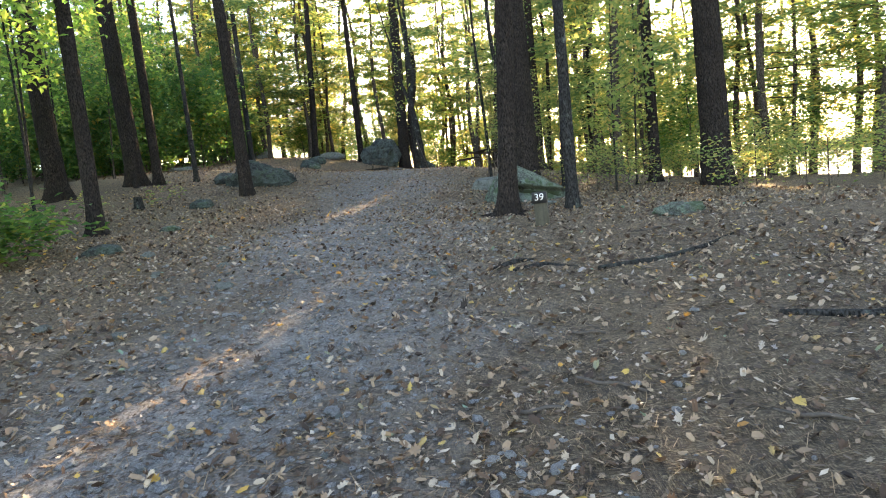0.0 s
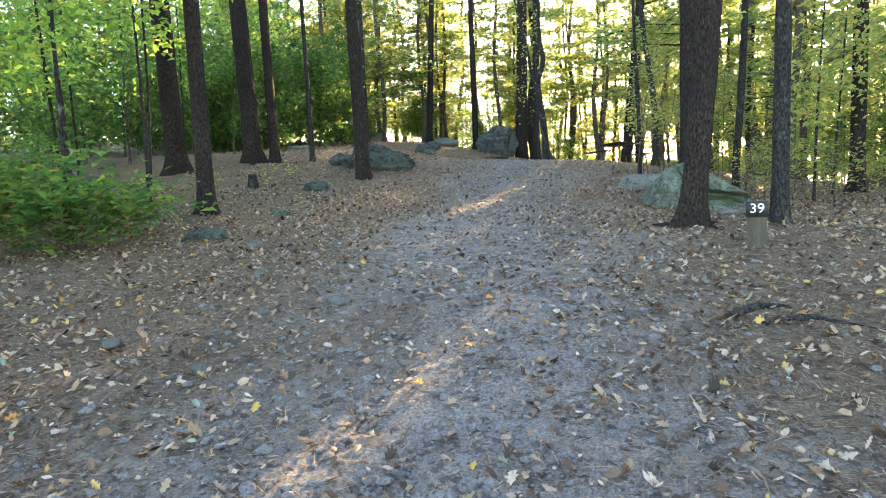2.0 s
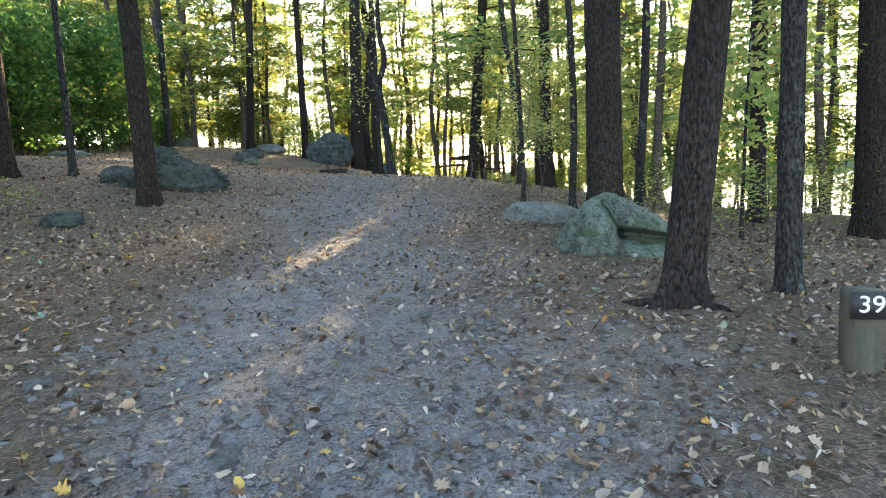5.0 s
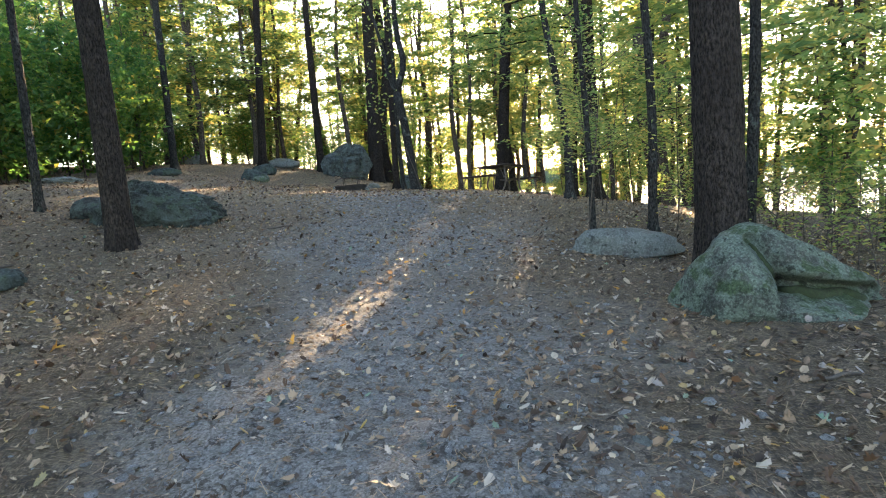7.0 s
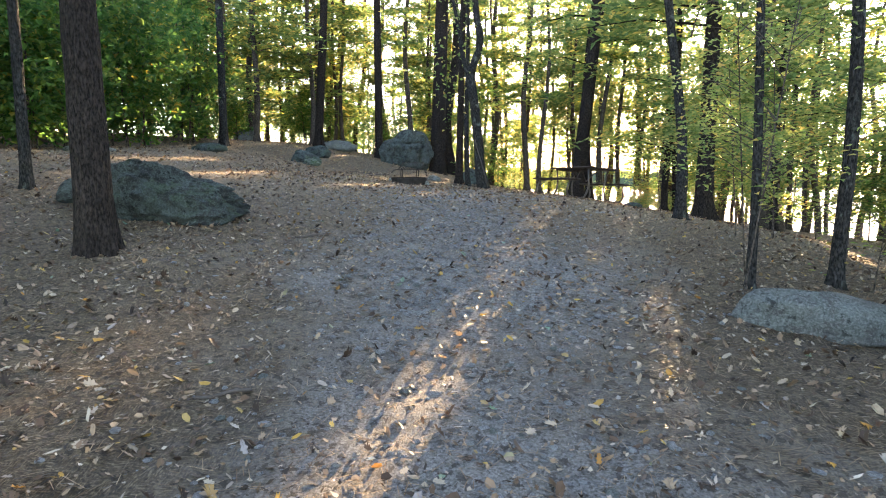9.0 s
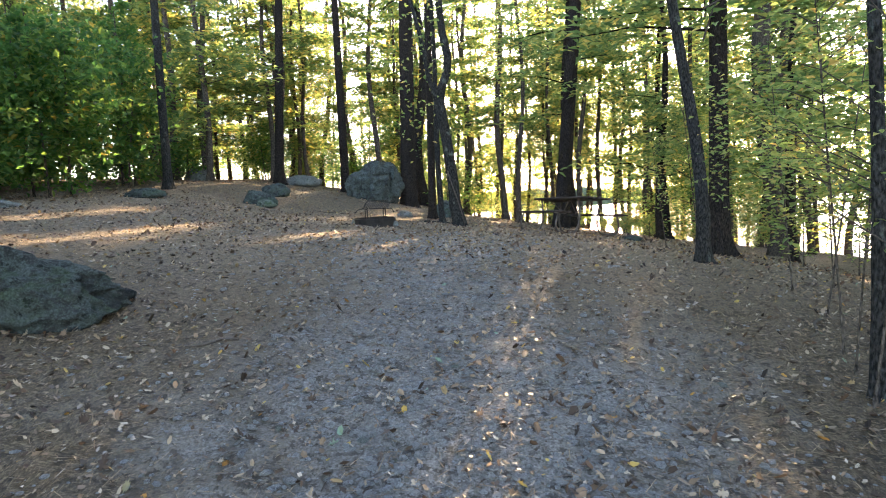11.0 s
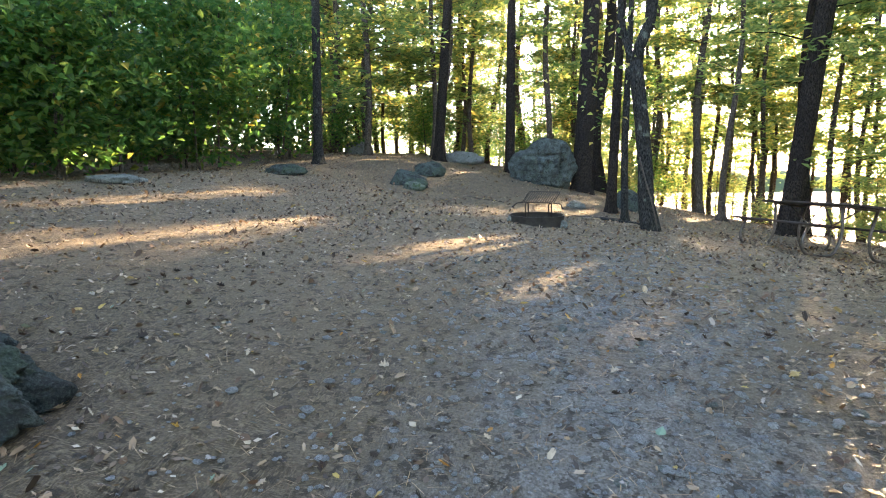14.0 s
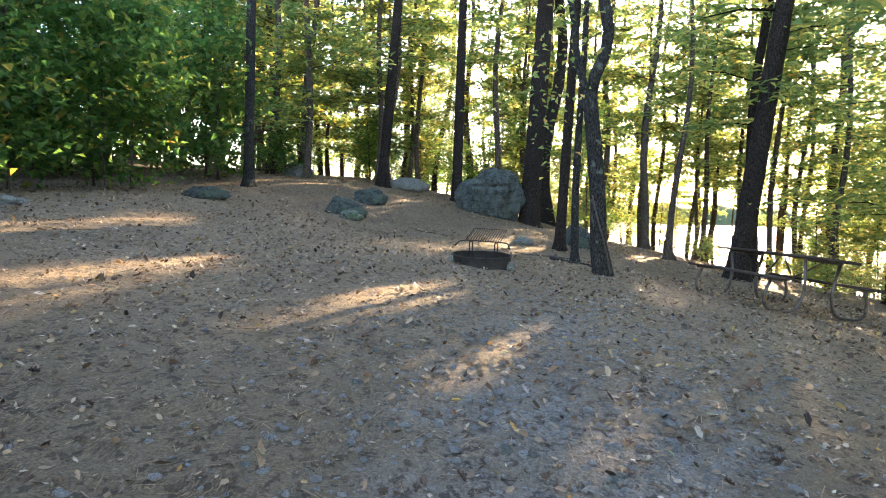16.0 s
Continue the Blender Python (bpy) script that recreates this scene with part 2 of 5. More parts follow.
def stone_material(name, a, b, lichen, moss=0.0, scale=1.0):
    m, t, p = material(name, 0.9)
    p.inputs["Specular IOR Level"].default_value = 0.22
    v = coords(t)
    n1, n2, n3 = noisy(t, v, 2.2 * scale, 8, 0.65), noisy(t, v, 11 * scale, 8, 0.72), noisy(t, v, 60 * scale, 6, 0.75)
    crack = cells(t, blend(t, 0.3, v, noisy(t, v, 3 * scale, 6, 0.7, "Color")), 1.6 * scale, "DISTANCE_TO_EDGE")
    c = ramp(t, n1, (0.4, a), (0.6, b))
    c = blend(t, 0.6, c, ramp(t, n3, (0.36, tuple(0.25 * q for q in a)), (0.52, a), (0.66, tuple(min(1, 1.7 * q) for q in b))))
    patch = ramp(t, noisy(t, v, 5.5 * scale, 9, 0.8), (0.44, (0, 0, 0)), (0.51, (0.85,) * 3))
    c = blend(t, patch, c, blend(t, ramp(t, n3, (0.4, (0, 0, 0)), (0.6, (1, 1, 1))), tuple(0.5 * q for q in lichen), tuple(1.15 * q for q in lichen)))
    c = blend(t, ramp(t, n2, (0.56, (0, 0, 0)), (0.62, (0.8,) * 3)), c, tuple(0.22 * q for q in a))
    c = blend(t, ramp(t, crack, (0.0, (0.35,) * 3), (0.015, (0, 0, 0))), c, tuple(0.15 * q for q in a))
    if moss:
        g = t.nodes.new("ShaderNodeNewGeometry")
        s = t.nodes.new("ShaderNodeSeparateXYZ")
        t.links.new(g.outputs["Normal"], s.inputs["Vector"])
        grow = blend(t, 1.0, ramp(t, noisy(t, v, 3.0, 6, 0.7), (0.52, (0, 0, 0)), (0.58, (moss,) * 3)), ramp(t, s.outputs["Z"], (0.0, (0.3,) * 3), (0.5, (1, 1, 1))), "MULTIPLY")
        c = blend(t, grow, c, blend(t, ramp(t, n3, (0.4, (0, 0, 0)), (0.6, (1, 1, 1))), (0.018, 0.035, 0.012), (0.06, 0.1, 0.035)))
    t.links.new(c, p.inputs["Base Color"])
    low = bump(t, p, n2, 1.0, 0.05)
    bump(t, p, n3, 0.9, 0.015, low)
    return m


def ground_material():
    """Needle litter and trodden dirt, with a strip of grey gravel up the middle."""
    m, t, p = material("forest_floor", 0.95)
    v = coords(t)
    big, mid, fine = noisy(t, v, 0.55, 5, 0.6), noisy(t, v, 5.0, 7, 0.7), noisy(t, v, 60.0, 5, 0.75)
    grit = cells(t, v, 95.0, "F1", "Color")
    needles = noisy(t, coords(t, (40, 9, 10)), 4.0, 6, 0.7)
    across = noisy(t, coords(t, (8, 45, 10)), 4.0, 6, 0.7)
    litter = ramp(t, needles, (0.38, (0.017, 0.0105, 0.007)), (0.5, (0.09, 0.062, 0.036)), (0.62, (0.35, 0.27, 0.165)))
    litter = blend(t, ramp(t, mid, (0.4, (0, 0, 0)), (0.6, (1, 1, 1))), litter, ramp(t, across, (0.38, (0.02, 0.0135, 0.009)), (0.5, (0.1, 0.07, 0.042)), (0.62, (0.35, 0.275, 0.175))))
    gravel = ramp(t, grit, (0.1, (0.04, 0.039, 0.038)), (0.5, (0.15, 0.147, 0.144)), (0.9, (0.36, 0.355, 0.35)))
    gravel = blend(t, 0.5, gravel, ramp(t, fine, (0.38, (0.035, 0.033, 0.032)), (0.6, (0.33, 0.322, 0.312))))
    s = t.nodes.new("ShaderNodeSeparateXYZ")
    t.links.new(v, s.inputs["Vector"])

    def calc(op, a, b=0.0, c=0.0):
        n = t.nodes.new("ShaderNodeMath")
        n.operation = op
        for value, socket in zip((a, b, c), n.inputs):
            if isinstance(value, bpy.types.NodeSocket):
                t.links.new(value, socket)
            else:
                socket.default_value = value
        return n.outputs[0]

    off = calc("ABSOLUTE", calc("ADD", s.outputs["X"], 1.35))
    off = calc("ADD", off, calc("MULTIPLY", calc("SUBTRACT", big, 0.5), 4.2))
    off = calc("ADD", off, calc("MULTIPLY", calc("SUBTRACT", mid, 0.5), 2.0))
    off = calc("ADD", off, calc("MULTIPLY", calc("MAXIMUM", calc("SUBTRACT", s.outputs["Y"], 14.5), 0.0), 0.28))
    sand = ramp(t, fine, (0.34, (0.11, 0.078, 0.048)), (0.5, (0.25, 0.19, 0.125)), (0.64, (0.4, 0.325, 0.235)))
    open_ = calc("ADD", calc("SUBTRACT", s.outputs["Y"], 14.5), calc("MULTIPLY", calc("SUBTRACT", big, 0.5), 6.0))
    litter = blend(t, blend(t, 1.0, ramp(t, calc("MULTIPLY", open_, 0.06), (0.0, (0, 0, 0)), (0.26, (0.85,) * 3), (0.52, (0.8,) * 3), (0.78, (0.15,) * 3)), ramp(t, mid, (0.36, (0.45,) * 3), (0.52, (1, 1, 1))), "MULTIPLY"), litter, sand)
    track = ramp(t, calc("MULTIPLY", off, 0.4), (0.18, (0.9,) * 3), (0.72, (0, 0, 0)))
    c = blend(t, track, litter, gravel)
    c = blend(t, ramp(t, big, (0.35, (0.0,) * 3), (0.7, (0.35,) * 3)), c, (0.075, 0.05, 0.034))
    t.links.new(c, p.inputs["Base Color"])
    # dark flecks: wet leaf bits, and small gravel shadows painted into the floor
    leaf_shade_specks = cells(t, blend(t, 0.15, v, noisy(t, v, 9.0, 4, 0.7, "Color")), 34.0, "F1", "Color")
    c = blend(t, ramp(t, leaf_shade_specks, (0.2, (0.75,) * 3), (0.3, (0, 0, 0))), c, (0.028, 0.02, 0.014))
    t.links.new(c, p.inputs["Base Color"])
    low = bump(t, p, mid, 0.6, 0.04)
    low = bump(t, p, needles, 0.9, 0.018, low)
    bump(t, p, blend(t, track, fine, grit), 1.0, 0.014, low)
    return m


def plain(name, c1, c2, scale, rough=0.7, metal=0.0, stretch=(1, 1, 1), relief=0.004):
    m, t, p = material(name, rough, metal)
    v = coords(t, stretch)
    n = noisy(t, v, scale, 7, 0.65)
    c = ramp(t, n, (0.3, c1), (0.7, c2))
    c = blend(t, 0.3, c, ramp(t, noisy(t, v, scale * 9, 4), (0.35, tuple(0.4 * q for q in c1)), (0.7, c2)))
    t.links.new(c, p.inputs["Base Color"])
    bump(t, p, n, 0.6, relief)
    return m


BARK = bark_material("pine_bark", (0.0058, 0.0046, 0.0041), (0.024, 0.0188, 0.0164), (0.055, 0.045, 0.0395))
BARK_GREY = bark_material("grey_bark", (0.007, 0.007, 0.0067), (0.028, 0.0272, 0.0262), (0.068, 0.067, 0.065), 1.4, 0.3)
# bark of distant trees, with the haze before them put into a paler colour
BARK_HAZED = bark_material("hazed_far_bark", (0.022, 0.0185, 0.0155), (0.085, 0.07, 0.058), (0.18, 0.15, 0.125), 0.8)
TWIG = plain("twig_bark", (0.03, 0.024, 0.02), (0.11, 0.09, 0.075), 20, 0.9)
FLOOR = ground_material()
GREEN = ((0.0, (0.03, 0.085, 0.022)), (0.35, (0.052, 0.13, 0.03)), (0.7, (0.09, 0.175, 0.036)), (0.94, (0.14, 0.195, 0.036)), (1.0, (0.29, 0.22, 0.04)))
LEAF = leaf_material("green_leaf", GREEN, 0.58, gloss=0.36)
LEAF_YELLOW = leaf_material("yellow_green_leaf", ((0.0, (0.09, 0.15, 0.04)), (0.5, (0.16, 0.21, 0.06)), (0.85, (0.26, 0.26, 0.075)), (1.0, (0.34, 0.22, 0.06))), 0.62, clear=2.6)
MAPLE = leaf_material("maple_leaf", ((0.0, (0.07, 0.15, 0.03)), (0.5, (0.12, 0.22, 0.04)), (0.9, (0.2, 0.27, 0.05)), (1.0, (0.32, 0.27, 0.06))), 0.62, clear=2.8)
NEEDLE = leaf_material("needle_spray", ((0.0, (0.038, 0.07, 0.024)), (0.5, (0.08, 0.118, 0.036)), (0.85, (0.15, 0.165, 0.045)), (1.0, (0.3, 0.215, 0.05))), 0.6, gloss=0.65, clear=4.2)
# the darkest quarter also puts the shadow side of curled leaves into colour
DEAD = ((0.0, (0.045, 0.027, 0.018)), (0.26, (0.12, 0.072, 0.043)), (0.44, (0.27, 0.18, 0.112)), (0.66, (0.36, 0.265, 0.175)), (0.8, (0.46, 0.38, 0.29)), (0.84, (0.3, 0.27, 0.26)), (0.9, (0.3, 0.2, 0.12)), (0.94, (0.5, 0.35, 0.09)), (0.97, (0.42, 0.18, 0.03)), (1.0, (0.15, 0.29, 0.22)))
DEAD_LEAF = leaf_material("dead_leaf", DEAD, 0.15, gloss=0.55)
DEAD_ONE = leaf_material("dead_leaf_single", DEAD, 0.15, True, 0.55)
STONE = stone_material("lichened_granite", (0.05, 0.056, 0.049), (0.145, 0.158, 0.138), (0.18, 0.235, 0.19), 0.8)
STONE_DARK = stone_material("dark_granite", (0.018, 0.022, 0.022), (0.062, 0.069, 0.068), (0.09, 0.118, 0.112), 0.4)
STONE_GREAT = stone_material("great_granite", (0.022, 0.027, 0.028), (0.08, 0.087, 0.087), (0.11, 0.138, 0.133), 0.25)
STONE_PALE = stone_material("pale_granite", (0.1, 0.105, 0.1), (0.23, 0.235, 0.225), (0.22, 0.25, 0.235))
PEBBLE = stone_material("pebble_stone", (0.17, 0.176, 0.182), (0.4, 0.408, 0.416), (0.36, 0.366, 0.37), 0.0, 6.0)
POST_WOOD = plain("weathered_post", (0.035, 0.033, 0.022), (0.1, 0.092, 0.066), 5, 0.9, 0, (8, 8, 1.2))
TABLE_WOOD = plain("table_plank", (0.018, 0.013, 0.01), (0.055, 0.04, 0.032), 4, 0.8, 0, (1.5, 12, 8))
STEEL = plain("galvanised_tube", (0.07, 0.06, 0.055), (0.17, 0.15, 0.135), 12, 0.5, 0.85)
RUST = plain("sooty_steel", (0.022, 0.021, 0.021), (0.085, 0.077, 0.073), 9, 0.75, 0.6)
RUST_DARK = plain("burnt_bar", (0.015, 0.013, 0.012), (0.05, 0.042, 0.038), 14, 0.7, 0.6)
ASH = plain("ash", (0.03, 0.028, 0.027), (0.16, 0.15, 0.145), 18, 0.95, relief=0.02)
BLACK = plain("black_sign_paint", (0.012, 0.012, 0.013), (0.03, 0.03, 0.031), 30, 0.55, relief=0.001)
WHITE = plain("white_sign_paint", (0.66, 0.65, 0.62), (0.8, 0.79, 0.76), 30, 0.6, relief=0.001)
WATER, wt, wp = material("lake_water", 0.22)
wp.inputs["Base Color"].default_value = (0.02, 0.03, 0.035, 1)
wp.inputs["IOR"].default_value = 1.33
bump(wt, wp, noisy(wt, coords(wt, (1, 1.6, 1)), 1.2, 5, 0.6), 0.8, 0.16)
# moss colour that also holds the shade deep inside the boulder's cleft
MOSS_SHADE = plain("moss_gap_shade", (0.008, 0.012, 0.006), (0.035, 0.055, 0.018), 40, 0.95, relief=0.01)
FAR_WOOD = plain("far_wood", (0.03, 0.05, 0.025), (0.09, 0.11, 0.05), 0.09, 0.9)

# ---- ground and lake ----
def spread(fine_a, fine_b, step, far_a, far_b):
    """Lines of a grid: close between fine_a and fine_b, wider and wider outside."""
    mid = list(np.arange(fine_a, fine_b + 1e-6, step))
    lo, hi, d = [], [], step
    while mid[0] - sum(lo) > far_a:
        d *= 1.16
        lo.append(d)
    d = step
    while mid[-1] + sum(hi) < far_b:
        d *= 1.16
        hi.append(d)
    return np.array(list(mid[0] - np.cumsum(lo))[::-1] + mid + list(mid[-1] + np.cumsum(hi)))


gx_lines, gy_lines = spread(-7, 5, 0.1, -420, 420), spread(0.5, 26, 0.1, -300, 900)
XX, YY = np.meshgrid(gx_lines, gy_lines)
ZZ = ground_z(XX, YY)
rough = sum(a * np.sin(f * (XX * math.cos(b) + YY * math.sin(b)) + c) for a, f, b, c in zip(RNG.uniform(0.001, 0.004, 14), RNG.uniform(6, 26, 14), RNG.uniform(0, 6.3, 14), RNG.uniform(0, 6.3, 14)))
ZZ = ZZ + rough
nx = len(gx_lines)
quads = (np.arange(len(gy_lines) - 1)[:, None] * nx + np.arange(nx - 1)[None, :]).ravel()
ground = tagged(link("ground", mesh_from("ground", np.stack([XX, YY, ZZ], -1).reshape(-1, 3), np.stack([quads, quads + 1, quads + nx + 1, quads + nx], 1), True), FLOOR), "brown forest floor of needles, dirt and grey gravel", "ground", kind="structure")
bm = bmesh.new()
bmesh.ops.create_grid(bm, x_segments=2, y_segments=2, size=1500)
water = tagged(part("water", bm, WATER, None), "calm lake shining behind the trees", "lake", kind="structure")
water.matrix_basis = pose(200, 400, LAKE_Z)
bm = bmesh.new()
xs = np.linspace(-700, 900, 160)
tops = 13 + 4 * np.sin(xs * 0.013) + 2.2 * np.sin(xs * 0.11 + 1) + RNG.uniform(-1.2, 1.2, 160)
rows_ = [[bm.verts.new((x, 620 + dy, z)) for x, z in zip(xs, h)] for dy, h in ((0, xs * 0 + LAKE_Z - 1), (4, tops * 0.6), (20, tops), (60, tops * 0.4))]
for a, b in zip(rows_, rows_[1:]):
    for k in range(159):
        bm.faces.new((a[k], a[k + 1], b[k + 1], b[k]))
tagged(part("backdrop", bm, FAR_WOOD, None), "wooded far shore of the lake", "far shore", kind="structure")

# ---- trees ----
def trunk_mesh(name, height, dia, lean=(0.0, 0.0), sides=12, rings=16, flare=0.5, seed=0, ridges=0.0, bends=0.0, sink=0.3, top=0.35, roots=4):
    """A tapered stem with a root flare; its foot is at the origin."""
    r = np.random.default_rng(seed)
    h = -sink + (height + sink) * np.linspace(0, 1, rings) ** 1.7
    a = np.linspace(0, 2 * math.pi, sides, endpoint=False)
    hh, aa = np.meshgrid(h, a, indexing="ij")
    f = np.clip(hh / height, 0, 1)
    rad = dia / 2 * (1 - (1 - top) * f)
    lobes = 0.5 + 0.5 * np.cos(roots * aa + r.uniform(0, 6)) * 0.9 + 0.25 * np.cos((roots + 3) * aa + r.uniform(0, 6))
    rad = rad + flare * dia * np.exp(-np.clip(hh + 0.05, -0.1, None) / (0.55 * dia + 0.03)) * np.clip(lobes, 0.12, 1.2)
    if ridges:
        k = max(5, int(sides / 4))
        for i in range(4):
            rad = rad * (1 + ridges * 0.5 * np.sin((k + 3 * i) * aa + 1.3 * np.sin(hh * (1.1 + i) + i) + r.uniform(0, 6)) * np.sin(hh * (2.3 + 1.7 * i) + aa * (i + 1) + r.uniform(0, 6)))
    rad = rad * (1 + 0.03 * np.sin(2 * aa + hh * 0.7 + r.uniform(0, 6)))
    up = np.clip(hh, 0, None)
    ph = r.uniform(0, 6, 2)
    cx = lean[0] * up + bends * dia * (np.sin(up * 0.75 + ph[0]) - math.sin(ph[0])) * np.clip(up, 0, 1)
    cy = lean[1] * up + bends * dia * (np.sin(up * 0.62 + ph[1]) - math.sin(ph[1])) * np.clip(up, 0, 1)
    v = np.stack([cx + rad * np.cos(aa), cy + rad * np.sin(aa), hh], -1).reshape(-1, 3)
    i, j = np.meshgrid(np.arange(rings - 1), np.arange(sides), indexing="ij")
    q = np.stack([i * sides + j, i * sides + (j + 1) % sides, (i + 1) * sides + (j + 1) % sides, (i + 1) * sides + j], -1).reshape(-1, 4)
    mesh = mesh_from(name, v, q, True)
    return mesh


def leaves_mesh(name, c, length, width, up=0.8, seed=0):
    """Many small leaves as kites folded along the midrib, each at random turn; centres c."""
    r = np.random.default_rng(seed)
    n = len(c)
    nor = r.normal(0, 1, (n, 3)) * (1 - up) + np.array([0, 0, up])
    nor /= np.linalg.norm(nor, axis=1, keepdims=True) + 1e-9
    d = r.normal(0, 1, (n, 3))
    d -= nor * (d * nor).sum(1, keepdims=True)
    d /= np.linalg.norm(d, axis=1, keepdims=True) + 1e-9
    s = np.cross(nor, d)
    ln = (length * r.uniform(0.65, 1.3, n))[:, None]
    wd = (width * r.uniform(0.65, 1.3, n))[:, None]
    fold = nor * wd * 0.25
    v = np.stack([c - d * ln * 0.5, c + s * wd * 0.5 - d * ln * 0.08 + fold, c + d * ln * 0.5 - nor * ln * 0.12, c - s * wd * 0.5 - d * ln * 0.08 + fold], 1).reshape(-1, 3)
    k = np.arange(n)[:, None] * 4
    return mesh_from(name, v, np.concatenate([k + (0, 1, 2), k + (0, 2, 3)], 0))


def limbs_mesh(name, lines):
    """Thin tapering limbs, three-sided, each from a start to an end with a sagging middle."""
    vs, fs = [], []
    for a, b, ra, sag in lines:
        a, b = np.array(a), np.array(b)
        mid = (a + b) / 2 + (0, 0, sag)
        d = b - a
        side = np.cross(d, (0, 0, 1.0))
        side /= np.linalg.norm(side) + 1e-9
        upv = np.cross(side, d / (np.linalg.norm(d) + 1e-9))
        base = len(vs)
        for p, rr in ((a, ra), (mid, ra * 0.65), (b, ra * 0.2)):
            for ang in (0.5, 2.6, 4.7):
                vs.append(p + (side * math.cos(ang) + upv * math.sin(ang)) * rr)
        for lvl in (0, 3):
            for k in range(3):
                fs.append((base + lvl + k, base + lvl + (k + 1) % 3, base + lvl + 3 + (k + 1) % 3, base + lvl + 3 + k))
    return mesh_from(name, vs, fs, True)


def tree(x, y, dia, height=16, lean=(0.0, 0.0), kind="pine", base=6.0, reach=2.4, count=1600, limbs=18, leaf=0.2, seed=1, near=False, bark=None, label="", group="trees of the wood", bends=0.0, flare=0.5, flat=0.8, name=None, droop=0.0):
    """A tree: trunk, limbs, crown. base: height of the lowest limb; reach: length of the longest."""
    r = np.random.default_rng(seed * 7 + 3)
    z = gz(x, y)
    label = label or {"pine": "tall straight pine with dark furrowed bark", "leafy": "slim broadleaf tree with green and yellow leaves", "shrub": "leafy green shrub of thin stems"}[kind]
    ob = thing(name or {"pine": "pine_tree", "leafy": "broadleaf_tree", "shrub": "shrub"}[kind], (x, y, z), label, "shrub" if kind == "shrub" else "tree", group)
    if near:
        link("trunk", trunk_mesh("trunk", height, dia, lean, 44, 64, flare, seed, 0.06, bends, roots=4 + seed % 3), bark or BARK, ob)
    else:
        link("trunk", trunk_mesh("trunk", height, dia, lean, 9, 14, flare, seed, 0.0, bends or 0.5), bark or BARK_HAZED, ob)
    lines, cs = [], []
    for i in range(limbs):
        f = (i + r.uniform(0, 1)) / limbs
        h = base + (height - base) * f
        ang = r.uniform(0, 2 * math.pi)
        prof = (1 - f) ** 0.6 if kind == "pine" else math.sin(math.pi * min(1, 0.18 + 0.8 * f)) ** 0.7
        ln = reach * max(0.2, prof) * r.uniform(0.55, 1.1)
        rise = ln * (r.uniform(-0.25, 0.2) - droop if kind == "pine" else r.uniform(0.1, 0.75))
        a = np.array([lean[0] * h, lean[1] * h, h])
        b = a + (ln * math.cos(ang), ln * math.sin(ang), rise)
        lines.append((a, b, max(0.006, dia * 0.09 * (1.1 - f)), (0.06 if kind == "pine" else 0.1) * ln))
        n = max(4, int(count * (0.8 if kind == "pine" else 1) / limbs * ln / (reach * 0.62)))
        s = r.uniform(0.2, 1.05, n) ** 0.8
        clump = np.repeat(r.normal(0, 1, (n // 5 + 1, 3)), 5, 0)[:n] * 0.75 + r.normal(0, 0.45, (n, 3))
        spread_ = ln * (0.17 if kind == "pine" else 0.24) + 0.05
        pts = a + (b - a) * s[:, None] + clump * np.array([spread_, spread_, spread_ * (0.28 if kind == "pine" else 0.75)]) + np.array([0, 0, 1]) * (0.24 * ln * s * (1 - s))[:, None]
        cs.append(pts)
    if lines:
        along = np.array([q[0] + (q[1] - q[0]) * s for q in lines for s in (0.2, 0.45, 0.7, 1.0)])
        shut = shades_open(along + np.array([x, y, z])).reshape(-1, 4).any(1)
        lines = [q for q, s in zip(lines, shut) if not s]
    if cs:
        if lines:
            tagged(link("branchwork", limbs_mesh("branchwork", lines), TWIG if kind != "pine" else (bark or BARK_HAZED), ob), kind="stuff")
        c = np.concatenate(cs)
        keep = ~shades_open(c + np.array([x, y, z]))
        keep &= (c[:, 2] + z) > ground_z(c[:, 0] + x, c[:, 1] + y) + 0.05
        c = c[keep]
        if kind == "pine":
            mesh = leaves_mesh("crown", c, leaf * 1.15, leaf * 0.4, flat, seed)
            link("crown", mesh, NEEDLE, ob, "green needle sprays")
        else:
            mesh = leaves_mesh("crown", c, leaf, leaf * 0.62, flat, seed)
            link("crown", mesh, LEAF_YELLOW if "yellow" in label else MAPLE if "maple" in label else LEAF, ob, "small leaves")
    return ob


# trees along the track, foot by foot
BY = "trees along the track"
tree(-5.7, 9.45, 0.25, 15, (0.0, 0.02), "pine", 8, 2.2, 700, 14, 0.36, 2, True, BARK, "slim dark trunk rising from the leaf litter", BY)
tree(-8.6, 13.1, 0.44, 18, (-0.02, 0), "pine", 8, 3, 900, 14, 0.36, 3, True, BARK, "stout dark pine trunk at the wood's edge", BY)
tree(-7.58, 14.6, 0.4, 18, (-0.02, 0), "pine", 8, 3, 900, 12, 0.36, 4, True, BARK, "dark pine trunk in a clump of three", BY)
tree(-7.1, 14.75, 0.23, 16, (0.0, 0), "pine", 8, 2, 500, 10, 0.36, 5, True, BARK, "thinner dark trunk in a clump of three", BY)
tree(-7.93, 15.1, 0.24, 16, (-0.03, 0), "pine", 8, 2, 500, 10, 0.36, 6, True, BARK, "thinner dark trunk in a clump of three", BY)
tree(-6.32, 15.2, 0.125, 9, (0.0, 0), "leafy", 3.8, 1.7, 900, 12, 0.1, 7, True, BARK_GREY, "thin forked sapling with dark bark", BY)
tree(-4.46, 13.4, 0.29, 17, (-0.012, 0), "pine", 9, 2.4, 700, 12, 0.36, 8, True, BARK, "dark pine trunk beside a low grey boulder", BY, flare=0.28)
